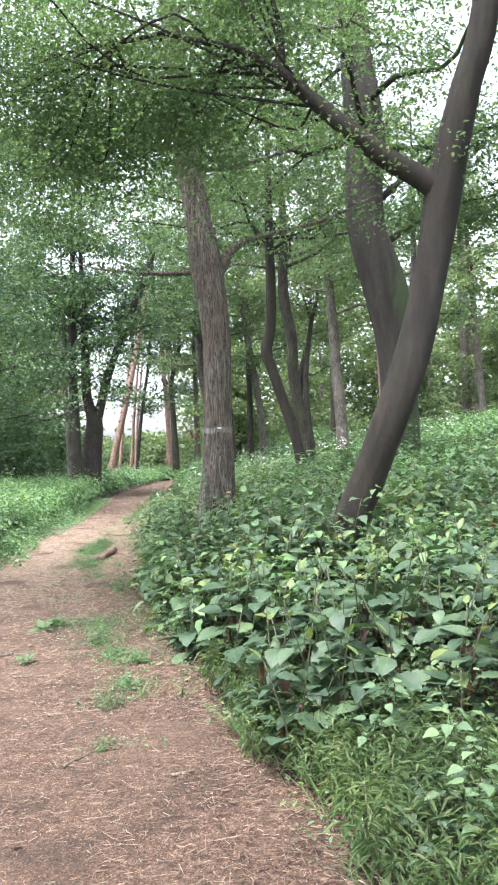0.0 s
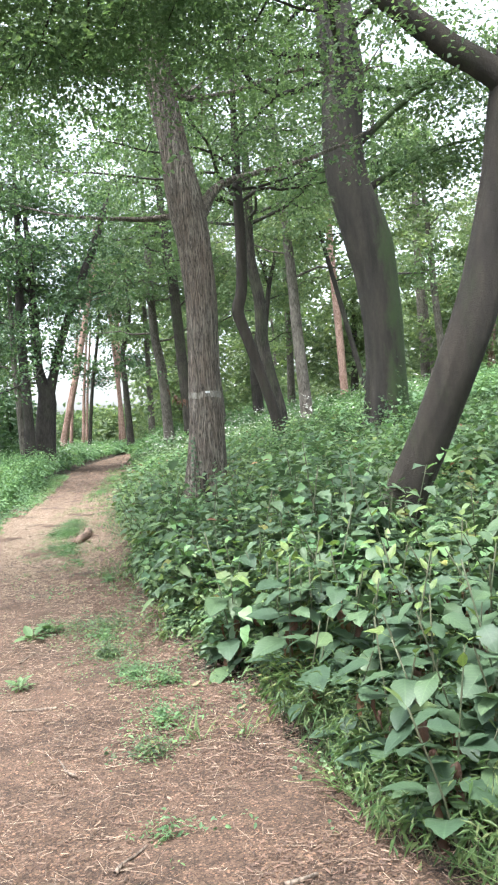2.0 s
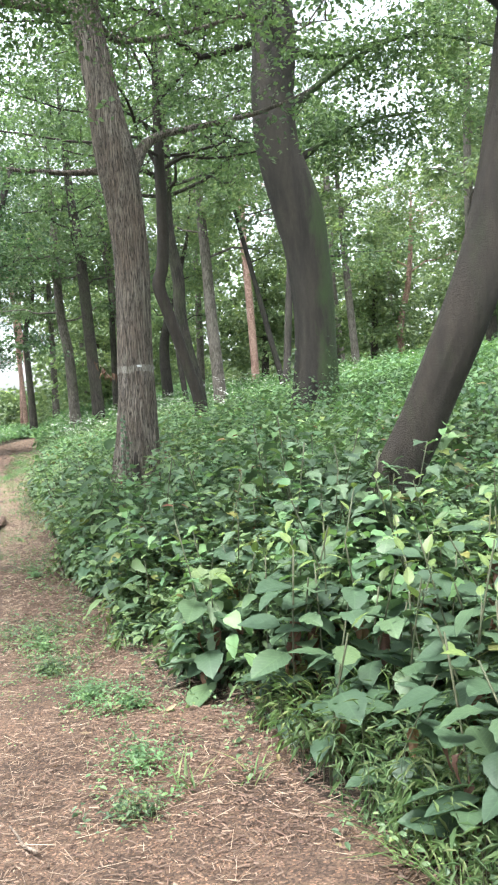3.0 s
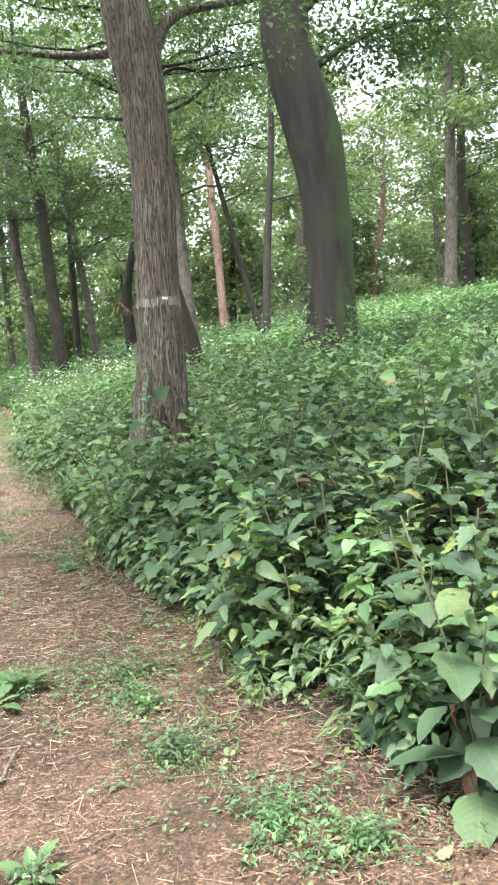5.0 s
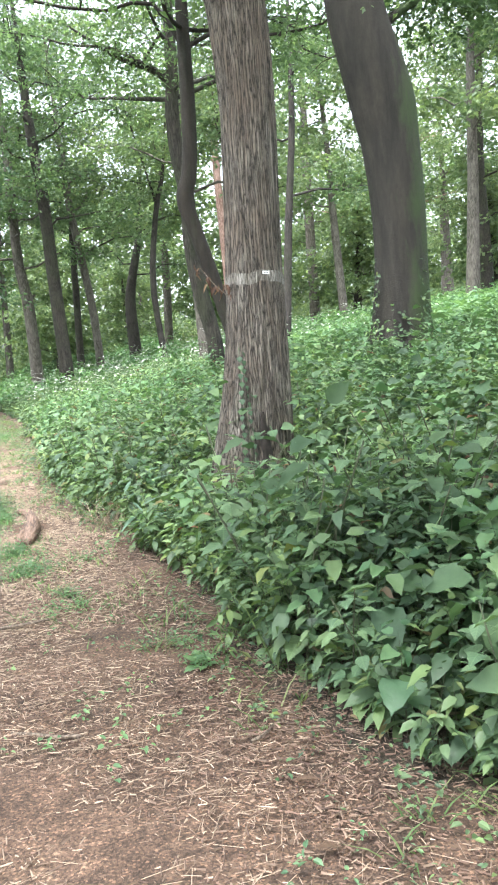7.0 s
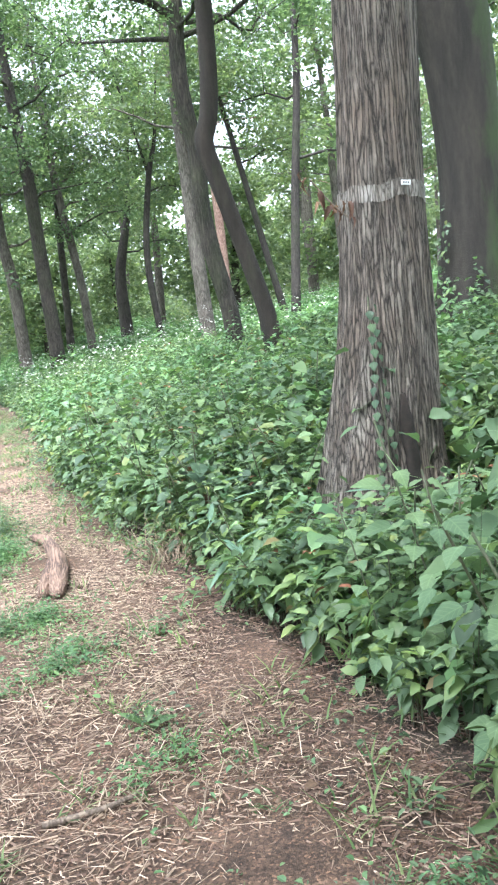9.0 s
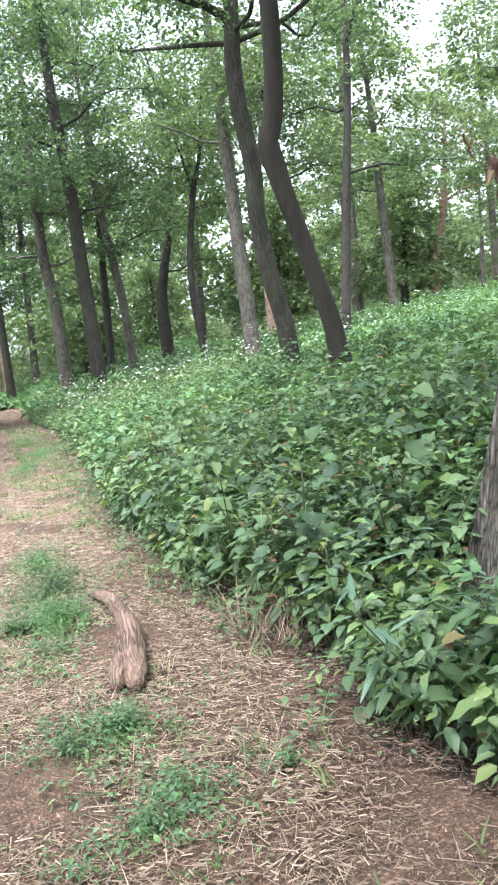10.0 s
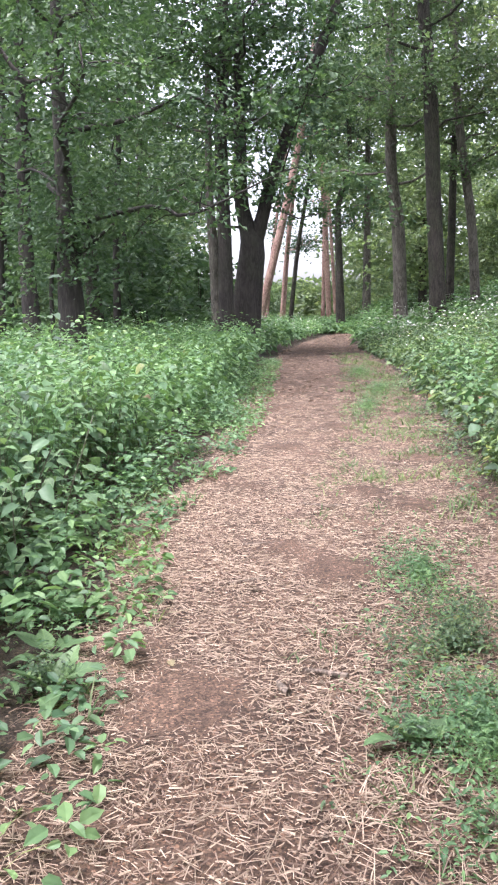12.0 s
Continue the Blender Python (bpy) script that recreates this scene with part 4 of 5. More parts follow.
R = np.random.default_rng
undergrowth("undergrowth", "dense green herb layer bordering the path", R(101), (6.6, 12.0, 0.08, 1.5), 140, 0.3, 0.62, 6, 0.064, MAT_HERB, "ovate", ramp_in=0.5)
undergrowth("undergrowth", "green herb layer behind the path's edge", R(1012), (5.5, 12.0, 1.5, 3.2), 110, 0.3, 0.62, 5, 0.07, MAT_HERB, stems=False)
undergrowth("undergrowth", "dense green herb layer round the furrowed oak", R(102), (12.0, 20.0, 0.08, 1.3), 140, 0.42, 0.78, 6, 0.066, MAT_HERB, "ovate", ramp_in=0.4)
undergrowth("undergrowth", "green herb layer behind the oak", R(1022), (12.0, 20.0, 1.3, 3.0), 100, 0.42, 0.78, 5, 0.075, MAT_HERB, stems=False)
undergrowth("undergrowth", "low green herbs under the trees, shade toned into their colour", R(103), (3.0, 30.0, 2.8, 9.0), 46, 0.2, 0.5, 5, 0.085, MAT_HERB_SHADE, stems=False)
undergrowth("undergrowth", "green herbs along the far path edge", R(104), (20.0, 44.0, 0.1, 7.0), 34, 0.3, 0.58, 5, 0.11, MAT_HERB, stems=False)
undergrowth("undergrowth", "bright green herbs over the far bank", R(105), (8.0, 48.0, 9.0, 22.0), 8, 0.4, 0.8, 4, 0.18, MAT_HERB_PALE, stems=False)
undergrowth("undergrowth", "bright green far herb layer", R(106), (44.0, 66.0, 0.3, 40.0), 5, 0.5, 1.0, 4, 0.24, MAT_HERB_PALE, stems=False)
undergrowth("nettle_bed", "waist-high pale green nettle bed beside the path", R(107), (12.5, 20.0, 0.55, 1.9), 115, 0.75, 1.05, 6, 0.075, MAT_HERB_PALE, "ovate", "left", ramp_in=0.5)
undergrowth("nettle_bed", "nettle bed behind the path's edge", R(1073), (12.5, 20.0, 1.9, 3.6), 90, 0.75, 1.05, 5, 0.085, MAT_HERB_PALE, "kite", "left", False)
undergrowth("nettle_bed", "pale green nettle bed in front of dark trees", R(1071), (20.0, 27.0, 0.45, 5.0), 70, 0.75, 1.02, 5, 0.095, MAT_HERB_PALE, "kite", "left", False)
undergrowth("nettle_bed", "deep bed of nettles away from the path", R(1072), (12.0, 20.0, 3.6, 8.0), 34, 0.75, 1.05, 5, 0.1, MAT_HERB_PALE, "kite", "left", False)
undergrowth("undergrowth", "low herbs among broad-leaved plants", R(1011), (2.6, 6.6, 0.15, 3.2), 80, 0.12, 0.38, 4, 0.06, MAT_HERB, "ovate", ramp_in=0.5)
undergrowth("nettle_bed", "pale green nettle bed towards the twin-stemmed tree", R(108), (27.0, 38.0, 0.35, 6.0), 34, 0.8, 1.0, 5, 0.12, MAT_HERB_PALE, "kite", "left", False)
undergrowth("nettle_bed", "pale green herb bank beyond the twin-stemmed tree", R(1081), (38.0, 66.0, 0.35, 10.0), 12, 0.7, 1.0, 5, 0.17, MAT_HERB_PALE, "kite", "left", False)
undergrowth("undergrowth", "shaded herb layer beneath dark trees", R(109), (10.0, 40.0, 5.0, 20.0), 7, 0.4, 0.8, 4, 0.18, MAT_HERB, "kite", "left", False)
undergrowth("undergrowth", "pale bushes where the path bends away", R(110), (63.0, 74.0, -14.0, 12.0), 14, 0.9, 1.6, 5, 0.24, MAT_HERB_PALE, "kite", "right", False)
MAT_FLOWER = plain_material("whitish_flowers", (0.5, 0.5, 0.46), (0.7, 0.7, 0.66), 0.7)
undergrowth("flower_heads", "small whitish flower heads above far herbs", R(1205), (34.0, 64.0, 0.4, 16.0), 2.2, 0.85, 1.1, 2, 0.085, MAT_FLOWER, "kite", stems=True)
undergrowth("flower_heads", "small whitish flower heads over the herb bank", R(1206), (40.0, 66.0, 0.5, 6.0), 2.0, 1.0, 1.2, 2, 0.085, MAT_FLOWER, "kite", "left", stems=True)
x_s, y_s, d_s = scatter(R(1031), 2.5, 6.3, -0.02, 0.75, 270)
(Vs, Fs), st_s = herbs(R(1032), x_s, y_s, R(1033).uniform(0.1, 0.34, len(x_s)), 6, 0.062, "kite", 0.19, True, 0.4, 0.35)
stilt = empty("stiltgrass", pose(0, 0, 0), "fresh green stiltgrass with narrow leaves by the path", "grass", kind="stuff")
tagged(part("leaves", raw_mesh("leaves", Vs, Fs, MAT_GRASS), stilt), kind="stuff")
tagged(part("stems", raw_mesh("stems", *st_s, MAT_STEM), stilt), kind="stuff")


def small_bush(label, leaf, seed):
    rng = np.random.default_rng(seed)
    th = empty("small_bush", pose(0, 0, 0), label, "bush", "small bushes in the undergrowth")
    n = 70
    a, v = rng.uniform(0, 6.28, n), rng.uniform(0.1, 1, n)
    r = 0.55 * np.sqrt(rng.uniform(0, 1, n)) * np.sqrt(1.05 - v * v)
    C = np.stack([r * np.cos(a), r * np.sin(a), v * 1.25], 1)
    for c in C[:7]:
        part("stem", raw_mesh("stem", *tube([(0, 0, -0.05, 0.01), (0.4 * c[0], 0.4 * c[1], 0.5 * c[2], 0.008), (*c, 0.003)], 5, 6, 0.03), MAT_STEM, True), th)
    tagged(part("foliage", raw_mesh("foliage", *sprays(rng, C, 0.2, 22, 0.085, 0.5), leaf), th), kind="stuff")
    return th


small = [small_bush("small dark green bush standing in the undergrowth", MAT_HERB_SHADE, 91), small_bush("small green bush rising from the herbs", MAT_HERB, 92)]
set_out(small, [(0, 1.9, 16.6), (1, 2.45, 17.4), (0, 1.15, 21.0), (0, 4.3, 17.8), (1, 1.9, 21.8), (1, 2.6, 23.5), (0, 0.3, 22.0)], wood_rng, 0.62)
undergrowth("undergrowth", "open herb layer behind the start of the walk", R(1101), (-8.0, 12.5, 0.5, 12.0), 6, 0.5, 0.9, 4, 0.2, MAT_HERB_PALE, "kite", "left", False)
undergrowth("undergrowth", "open herb layer near the start of the walk", R(1102), (-8.0, 2.8, 0.4, 10.0), 8, 0.3, 0.6, 4, 0.17, MAT_HERB, "kite", "right", False)
undergrowth("tall_herbs", "scattered taller herbs with broad leaves above the carpet", R(1201), (6.6, 20.0, 0.15, 4.5), 15, 0.5, 0.9, 6, 0.115, MAT_HERB, "broad", aspect=0.5)
undergrowth("tall_herbs", "scattered pale broad-leaved herbs in the undergrowth", R(1202), (6.0, 28.0, 0.15, 6.5), 8, 0.55, 0.95, 6, 0.09, MAT_HERB_PALE, "broad", aspect=0.75)
undergrowth("tall_herbs", "dull green large-leaved herbs standing above the carpet", R(1207), (8.8, 19.0, 0.2, 3.6), 4.5, 0.62, 0.95, 5, 0.16, MAT_HERB_SHADE, "broad", aspect=0.62)
undergrowth("tall_herbs", "feathery narrow-leaved herbs at the path's edge", R(1208), (5.5, 20.0, 0.0, 1.1), 16, 0.25, 0.55, 8, 0.085, MAT_GRASS, "kite", ramp_in=0.3, aspect=0.2)
undergrowth("tall_herbs", "scattered taller leafy stems in the nettle bed", R(1203), (13.5, 26.0, 0.7, 4.5), 9, 1.0, 1.2, 5, 0.095, MAT_HERB, "broad", "left", aspect=0.55)
undergrowth("dead_leaves", "red-brown dead leaves caught among the green herbs", R(1204), (7.0, 20.0, 0.1, 3.0), 3.0, 0.6, 0.9, 2, 0.055, MAT_DEAD, "ovate", stems=False)


def strip_plants(name, label, rng, box, density, low, high, size, mat, pairs=2, side="right", thin=0.0, aspect=0.65):
    """Low seedlings and creeping herbs in patches along an edge."""
    x, y, d = scatter(rng, *box, density, side)
    keep = wave(1.7 * x, 1.4 * y) * rng.uniform(0.3, 1.0, len(x)) > thin
    x, y = x[keep], y[keep]
    (V, F), _ = herbs(rng, x, y, rng.uniform(low, high, len(x)), pairs, size, "ovate", aspect, False, 0.9, 0.2)
    th = empty(name, pose(0, 0, 0), label, "weeds", kind="stuff")
    tagged(part("leaves", raw_mesh("leaves", V, F, mat), th), kind="stuff")
    return th


strip_plants("edge_weeds", "small green seedlings creeping over the path's edge", R(121), (3.0, 13.0, -0.25, 0.35), 75, 0.03, 0.14, 0.026, MAT_HERB, 3, thin=0.22)
strip_plants("edge_weeds", "small green seedlings along the path's edge", R(122), (13.0, 30.0, -0.25, 0.3), 75, 0.04, 0.18, 0.034, MAT_HERB, 3, thin=0.22)
strip_plants("edge_weeds", "tiny weeds sprouting between wood chips on the path", R(125), (8.5, 14.2, -1.5, -0.3), 40, 0.02, 0.07, 0.022, MAT_HERB_PALE, 3, thin=0.4)
strip_plants("edge_weeds", "pale seedlings between path and nettle bed", R(123), (12.5, 36.0, -0.3, 0.5), 80, 0.03, 0.15, 0.05, MAT_HERB_PALE, 3, "left", thin=0.22)
strip_plants("edge_weeds", "low bushy seedlings at the foot of the nettles", R(124), (13.5, 30.0, 0.15, 0.7), 60, 0.12, 0.4, 0.065, MAT_HERB_PALE, 4, "left", thin=0.1)


def weed_patch(rng, cx, cy, rx, ry, density, high, size, mat):
    n = int(4 * rx * ry * density)
    a, r = rng.uniform(0, 6.28, n), np.abs(rng.normal(0, 0.62, n))
    x, y = cx + rx * r * np.cos(a), cy + ry * r * np.sin(a)
    keep = wave(4.1 * x, 5.3 * y) * rng.uniform(0.4, 1.0, n) > 0.12
    x, y, r = x[keep], y[keep], r[keep]
    n = len(x)
    h = high * rng.uniform(0.3, 1.0, n) * (1.15 - 0.7 * r * r).clip(0.3, 1)
    k = n // 2
    broad, _ = herbs(rng, x[:k], y[:k], h[:k], 3, size, "ovate", 0.6, False, 0.8, 0.2)
    fine, _ = herbs(rng, x[k:], y[k:], 1.15 * h[k:], 5, size, "kite", 0.32, False, 0.7, 0.3)
    V, F = joined([broad, fine])
    th = empty("weed_patch", pose(cx, cy, 0), "patch of low green weeds on the trodden path", "weeds", "weed patches on the path", "stuff")
    tagged(part("leaves", raw_mesh("leaves", V - np.array([cx, cy, 0]), F, mat), th), kind="stuff")


PATCHES = [(-3.0, 16.7, 0.25, 0.7, 130, 0.1), (-1.42, 8.25, 0.4, 0.33, 170, 0.1), (-1.86, 8.25, 0.18, 0.16, 150, 0.13), (-1.35, 7.9, 0.26, 0.2, 150, 0.09), (-1.28, 7.36, 0.26, 0.28, 170, 0.1),
           (-1.06, 6.8, 0.25, 0.3, 160, 0.09), (-0.8, 5.95, 0.2, 0.3, 150, 0.09), (-0.84, 5.48, 0.18, 0.14, 170, 0.1), (-0.84, 6.62, 0.24, 0.14, 150, 0.1), (-0.7, 4.62, 0.22, 0.1, 110, 0.07), (-1.77, 6.78, 0.09, 0.08, 170, 0.12),
           (-2.58, 13.45, 0.34, 0.36, 130, 0.09), (-2.52, 12.7, 0.3, 0.3, 120, 0.08), (-2.2, 12.0, 0.14, 0.12, 140, 0.09), (-2.14, 11.75, 0.14, 0.11, 140, 0.09), (-2.32, 11.62, 0.1, 0.09, 140, 0.1), (-1.83, 10.8, 0.13, 0.08, 150, 0.08),
           (-1.66, 10.8, 0.13, 0.08, 150, 0.08), (-1.63, 10.45, 0.09, 0.08, 220, 0.12), (-2.9, 15.8, 0.34, 0.65, 170, 0.14), (-2.86, 15.05, 0.32, 0.5, 180, 0.15), (-2.87, 14.4, 0.2, 0.3, 170, 0.12), (-2.78, 13.35, 0.2, 0.3, 130, 0.09),
           (-2.43, 12.88, 0.18, 0.14, 130, 0.09), (-2.06, 12.94, 0.09, 0.08, 160, 0.1), (-3.06, 15.0, 0.12, 0.12, 160, 0.12), (-3.5, 24.3, 0.3, 1.5, 60, 0.12), (-3.35, 27, 0.35, 1.6, 60, 0.14), (-4.4, 15.3, 0.15, 0.17, 160, 0.14), (-4.6, 15.85, 0.16, 0.18, 150, 0.14), (-3.9, 31, 0.4, 2.4, 40, 0.14)]
for i, q in enumerate(PATCHES):
    weed_patch(R(200 + i), q[0], q[1], 1.1 * q[2], 1.1 * q[3], 3.6 * q[4], 0.85 * q[5], 0.021, MAT_HERB if i % 3 == 1 else MAT_HERB_PALE)


def grass(label, rng, box, density, size, side="right", thin=0.3, mat=MAT_GRASS):
    x, y, d = scatter(rng, *box, density, side)
    keep = wave(2.3 * x + 1, 1.9 * y) * rng.uniform(0.3, 1, len(x)) > thin
    x, y = np.repeat(x[keep], 7), np.repeat(y[keep], 7)
    n = len(x)
    P = np.stack([x + rng.normal(0, 0.025, n), y + rng.normal(0, 0.025, n), gz(x, y) - 0.01], 1)
    a = rng.uniform(0, 6.28, n)
    D = np.stack([np.cos(a) * 0.55, np.sin(a) * 0.55, rng.uniform(0.5, 1.2, n)], 1)
    N = np.stack([-np.cos(a), -np.sin(a), np.full(n, 0.6)], 1)
    L = size * rng.uniform(0.5, 1.4, n)
    th = empty("grass", pose(0, 0, 0), label, "grass", kind="stuff")
    tagged(part("blades", raw_mesh("blades", *leaf_set(P, D, N, L, np.full(n, 0.009 if mat == MAT_GRASS else 0.004), "blade", 0.45), mat), th), kind="stuff")


grass("tufts of fresh green grass under broad-leaved plants", R(131), (2.4, 5.6, -0.05, 1.2), 90, 0.24, thin=0.15)
grass("long arching grass blades among the herbs", R(138), (5.5, 18.0, 0.1, 2.0), 5, 0.62, thin=0.3)
grass("thin grass along the path's edge", R(132), (5.0, 24.0, -0.45, 0.4), 32, 0.13, thin=0.3)
grass("thin grass below the nettle bed", R(133), (13.0, 34.0, -0.3, 0.5), 40, 0.16, "left", thin=0.3)
grass("fresh grass fringe between bare path and herbs", R(137), (19.0, 40.0, -1.15, -0.1), 55, 0.12, thin=0.28)
grass("short worn grass on the trodden path", R(134), (10.5, 20.0, -1.4, -0.2), 40, 0.075, thin=0.36)

grass("tuft of dry straw-coloured grass at the path's edge", R(135), (14.1, 14.5, -0.1, 0.18), 260, 0.34, thin=0.0, mat=MAT_STRAW)
grass("worn dry grass lying over the trodden path", R(136), (11.5, 16.5, -1.45, -0.25), 65, 0.1, thin=0.35, mat=MAT_STRAW)

# ---- litter on the path ----


def slivers(rng, n, y0, y1, u0, u1, lmin, lmax, wmin, wmax, skew=1.6):
    """Flat three-edged splinters lying on the path."""
    y = y0 + (y1 - y0) * rng.uniform(0, 1, n) ** skew if skew else rng.normal((y0 + y1) / 2, (y1 - y0) / 6, n)
    u = rng.uniform(u0, u1, n)
    x = x_left(y) + (x_right(y) - x_left(y)) * u
    L = (lmin + (lmax - lmin) * rng.uniform(0, 1, n) ** 2.2) * 0.5
    W = np.minimum((wmin + (wmax - wmin) * rng.uniform(0, 1, n) ** 1.5) * 0.5, L * 0.6)
    a = rng.uniform(0, 6.28, n)
    D = np.stack([np.cos(a), np.sin(a), rng.normal(0, 0.10, n)], 1)
    S = np.stack([-np.sin(a), np.cos(a), rng.normal(0, 0.25, n)], 1)
    C = np.stack([x, y, gz(x, y) + 0.004 + rng.uniform(0, 0.012, n)], 1)
    U = np.array([0, 0, 1.0])
    H = np.minimum(W, 0.005)[:, None]
    L, W = L[:, None], W[:, None]
    bow = rng.normal(0, 0.15, (n, 1)) * L * S
    cols = [C - D * L + S * W, C - D * L - S * W, C - D * L + U * H, C + D * L + S * W * 0.6 + bow, C + D * L - S * W * 0.6 + bow, C + D * L + U * H * 0.8 + bow]
    V = np.stack(cols, 1).reshape(-1, 3)
    f = np.array([(1, 4, 5), (1, 5, 2), (2, 5, 3), (2, 3, 0)])
    return V, (np.arange(n)[:, None, None] * 6 + f[None]).reshape(-1, 3)


MAT_SHRED = plain_material("dark_wood_shreds", (0.045, 0.026, 0.02), (0.23, 0.145, 0.105), 0.85, 40, True)
litter = empty("path_litter", pose(0, 0, 0), "pale wood chips and dry straw strewn over the path", "litter", kind="stuff")
tagged(part("chips", raw_mesh("chips", *slivers(R(141), 58000, 2.2, 26, -0.08, 1.12, 0.006, 0.05, 0.002, 0.01, 1.15), MAT_CHIP), litter), kind="stuff")
tagged(part("shreds", raw_mesh("shreds", *slivers(R(146), 19000, 2.4, 14.0, -0.06, 1.1, 0.01, 0.045, 0.003, 0.009, 1.1), MAT_SHRED), litter), kind="stuff")
tagged(part("straws", raw_mesh("straws", *slivers(R(142), 15000, 2.2, 26, -0.02, 1.08, 0.025, 0.15, 0.0014, 0.0032, 1.15), MAT_STRAW), litter), kind="stuff")
tagged(part("straws", raw_mesh("straws", *slivers(R(143), 6500, 6.0, 23, 0.02, 0.85, 0.03, 0.16, 0.002, 0.0045, 0), MAT_STRAW), litter), kind="stuff")
tagged(part("chips", raw_mesh("chips", *slivers(R(144), 54000, 5.5, 26, 0.0, 0.95, 0.012, 0.06, 0.002, 0.007, 0), MAT_STRAW), litter), kind="stuff")

tagged(part("flakes", raw_mesh("flakes", *slivers(R(147), 16000, 3.0, 19.0, 0.78, 1.06, 0.008, 0.04, 0.004, 0.012, 1.0), MAT_SHRED), litter), kind="stuff")
tagged(part("chips", raw_mesh("chips", *slivers(R(145), 7000, 22, 62, -0.02, 1.04, 0.05, 0.16, 0.015, 0.04, 1.2), MAT_CHIP), litter), kind="stuff")

MAT_TWIG = bark_material("dead_twig_bark", (0.06, 0.045, 0.035), (0.15, 0.11, 0.085), (0.27, 0.21, 0.165), 0, 0.3, 0.004, 40)


def stick(rng, x, y, length, r, turn):
    k = [(t * length, rng.normal(0, 0.04) * length, r * 1.0, r * (1 - 0.4 * t)) for t in (0, 0.3, 0.65, 1.0)]
    ob = new("stick", raw_mesh("stick", *tube(k, 6, 9, 0.1, 0, int(x * 100) % 97), MAT_TWIG, True))
    ob.matrix_basis = pose(x, y, gzf(x, y) + 0.003, 0, 0, turn)
    tagged(ob, "dry brown stick lying on the path", "stick", "sticks on the path")


rs = R(151)
for x, y, ln, r, a in ((-3.3, 15.45, 0.16, 0.013, 160), (-3.5, 15.3, 0.09, 0.016, 120), (-3.1, 15.05, 0.34, 0.007, 130), (-3.75, 16.6, 0.22, 0.007, 200), (-2.9, 14.6, 0.25, 0.01, 30), (-2.3, 6.9, 0.4, 0.013, 35),
                       (-1.9, 7.4, 0.28, 0.009, 80), (-1.45, 6.3, 0.3, 0.01, 170), (-0.9, 4.4, 0.2, 0.008, 60), (-0.3, 4.2, 0.13, 0.011, 20), (-1.2, 5.3, 0.25, 0.007, 115), (-2.6, 11.5, 0.3, 0.012, 10),
                       (-3.0, 12.1, 0.35, 0.01, 175), (-3.5, 18.2, 0.3, 0.01, 165), (-4.0, 17.2, 0.25, 0.009, 15), (-3.1, 19.8, 0.3, 0.01, 140), (-1.6, 9.6, 0.24, 0.008, 45), (-2.2, 9.9, 0.3, 0.009, 150)):
    stick(rs, x, y, ln, r, a)

driftlog = empty("log", pose(0, 0, 0), "weathered curved piece of pale wood lying on the path", "log")
part("wood", raw_mesh("wood", *tube([(-2.66, 15.62, 0.015, 0.018), (-2.6, 15.45, 0.04, 0.035), (-2.52, 15.2, 0.045, 0.045), (-2.47, 14.65, 0.05, 0.06), (-2.475, 14.2, 0.05, 0.062), (-2.485, 13.95, 0.045, 0.052), (-2.49, 13.84, 0.035, 0.035)], 36, 44, 0.06, 0.05, 5), MAT_LOG, True), driftlog)
part("split_end", raw_mesh("split_end", *tube([(-2.5, 14.6, 0.04, 0.04), (-2.535, 14.2, 0.045, 0.042), (-2.575, 13.87, 0.035, 0.032)], 24, 20, 0.06, 0.07, 6), MAT_LOG, True), driftlog)

# ---- broad-leaved plants along the edge ----


HEART = ([0, 0.1, 0.24, 0.42, 0.6, 0.8, 0.92, 1.0], [0.5, 0.86, 1.0, 0.9, 0.66, 0.34, 0.14, 0.02])
LOBES = ([0, 0.07, 0.2, 0.3, 0.4, 0.52, 0.64, 0.8, 1.0], [0.3, 0.85, 1.0, 0.55, 0.74, 0.62, 0.36, 0.2, 0.02])


def blade(name, mat, L, W, droop, cup, wavy, shape="ovate", seg=8, stalk=0.3):
    """One leaf on its stalk along +x: five columns with midrib, curl and a toothed, waved rim."""
    V, F = [], []
    seg = 14 if shape == "lobed" else seg
    for i in range(seg + 1):
        t = i / seg
        if shape == "ovate":
            w = math.sin(math.pi * t ** 0.72) ** 0.8 if 0 < t < 1 else 0.02
        elif shape == "heart":
            w = float(np.interp(t, *HEART))
        elif shape == "lobed":
            w = float(np.interp(t, *LOBES))
        else:
            w = max(0.03, math.sin(math.pi * t ** 0.6) ** 0.6)
        tooth = 1.0 + (0.0 if shape == "lance" else 0.07) * (1 if i % 2 else -1)
        w *= W * 0.5
        x, z = L * (t + stalk), -droop * L * t * t
        k = 1 if i % 2 else -1
        ahead = 0.3 * w if shape == "lobed" else 0.08 * w
        sag = 0.55 * cup * w
        V += [(x + ahead, w * tooth, z + cup * w * 0.75 + wavy * k * w), (x + 0.4 * ahead, 0.52 * w, z + sag + 0.35 * wavy * k * w), (x, 0, z),
              (x + 0.4 * ahead, -0.52 * w, z + sag - 0.35 * wavy * k * w), (x + ahead, -w * tooth, z + cup * w * 0.75 - wavy * k * w)]
        if i:
            for c in range(4):
                a, b = 5 * (i - 1) + c, 5 * i + c
                F += [(a, a + 1, b + 1), (a, b + 1, b)]
    k = len(V)
    V += [(0, 0.0016, 0.0), (0, -0.0016, 0.0), (L * stalk, 0.0016, 0.0), (L * stalk, -0.0016, 0.0)]
    F += [(k, k + 1, k + 3), (k, k + 3, k + 2)]
    return raw_mesh(name, V, F, mat, True)


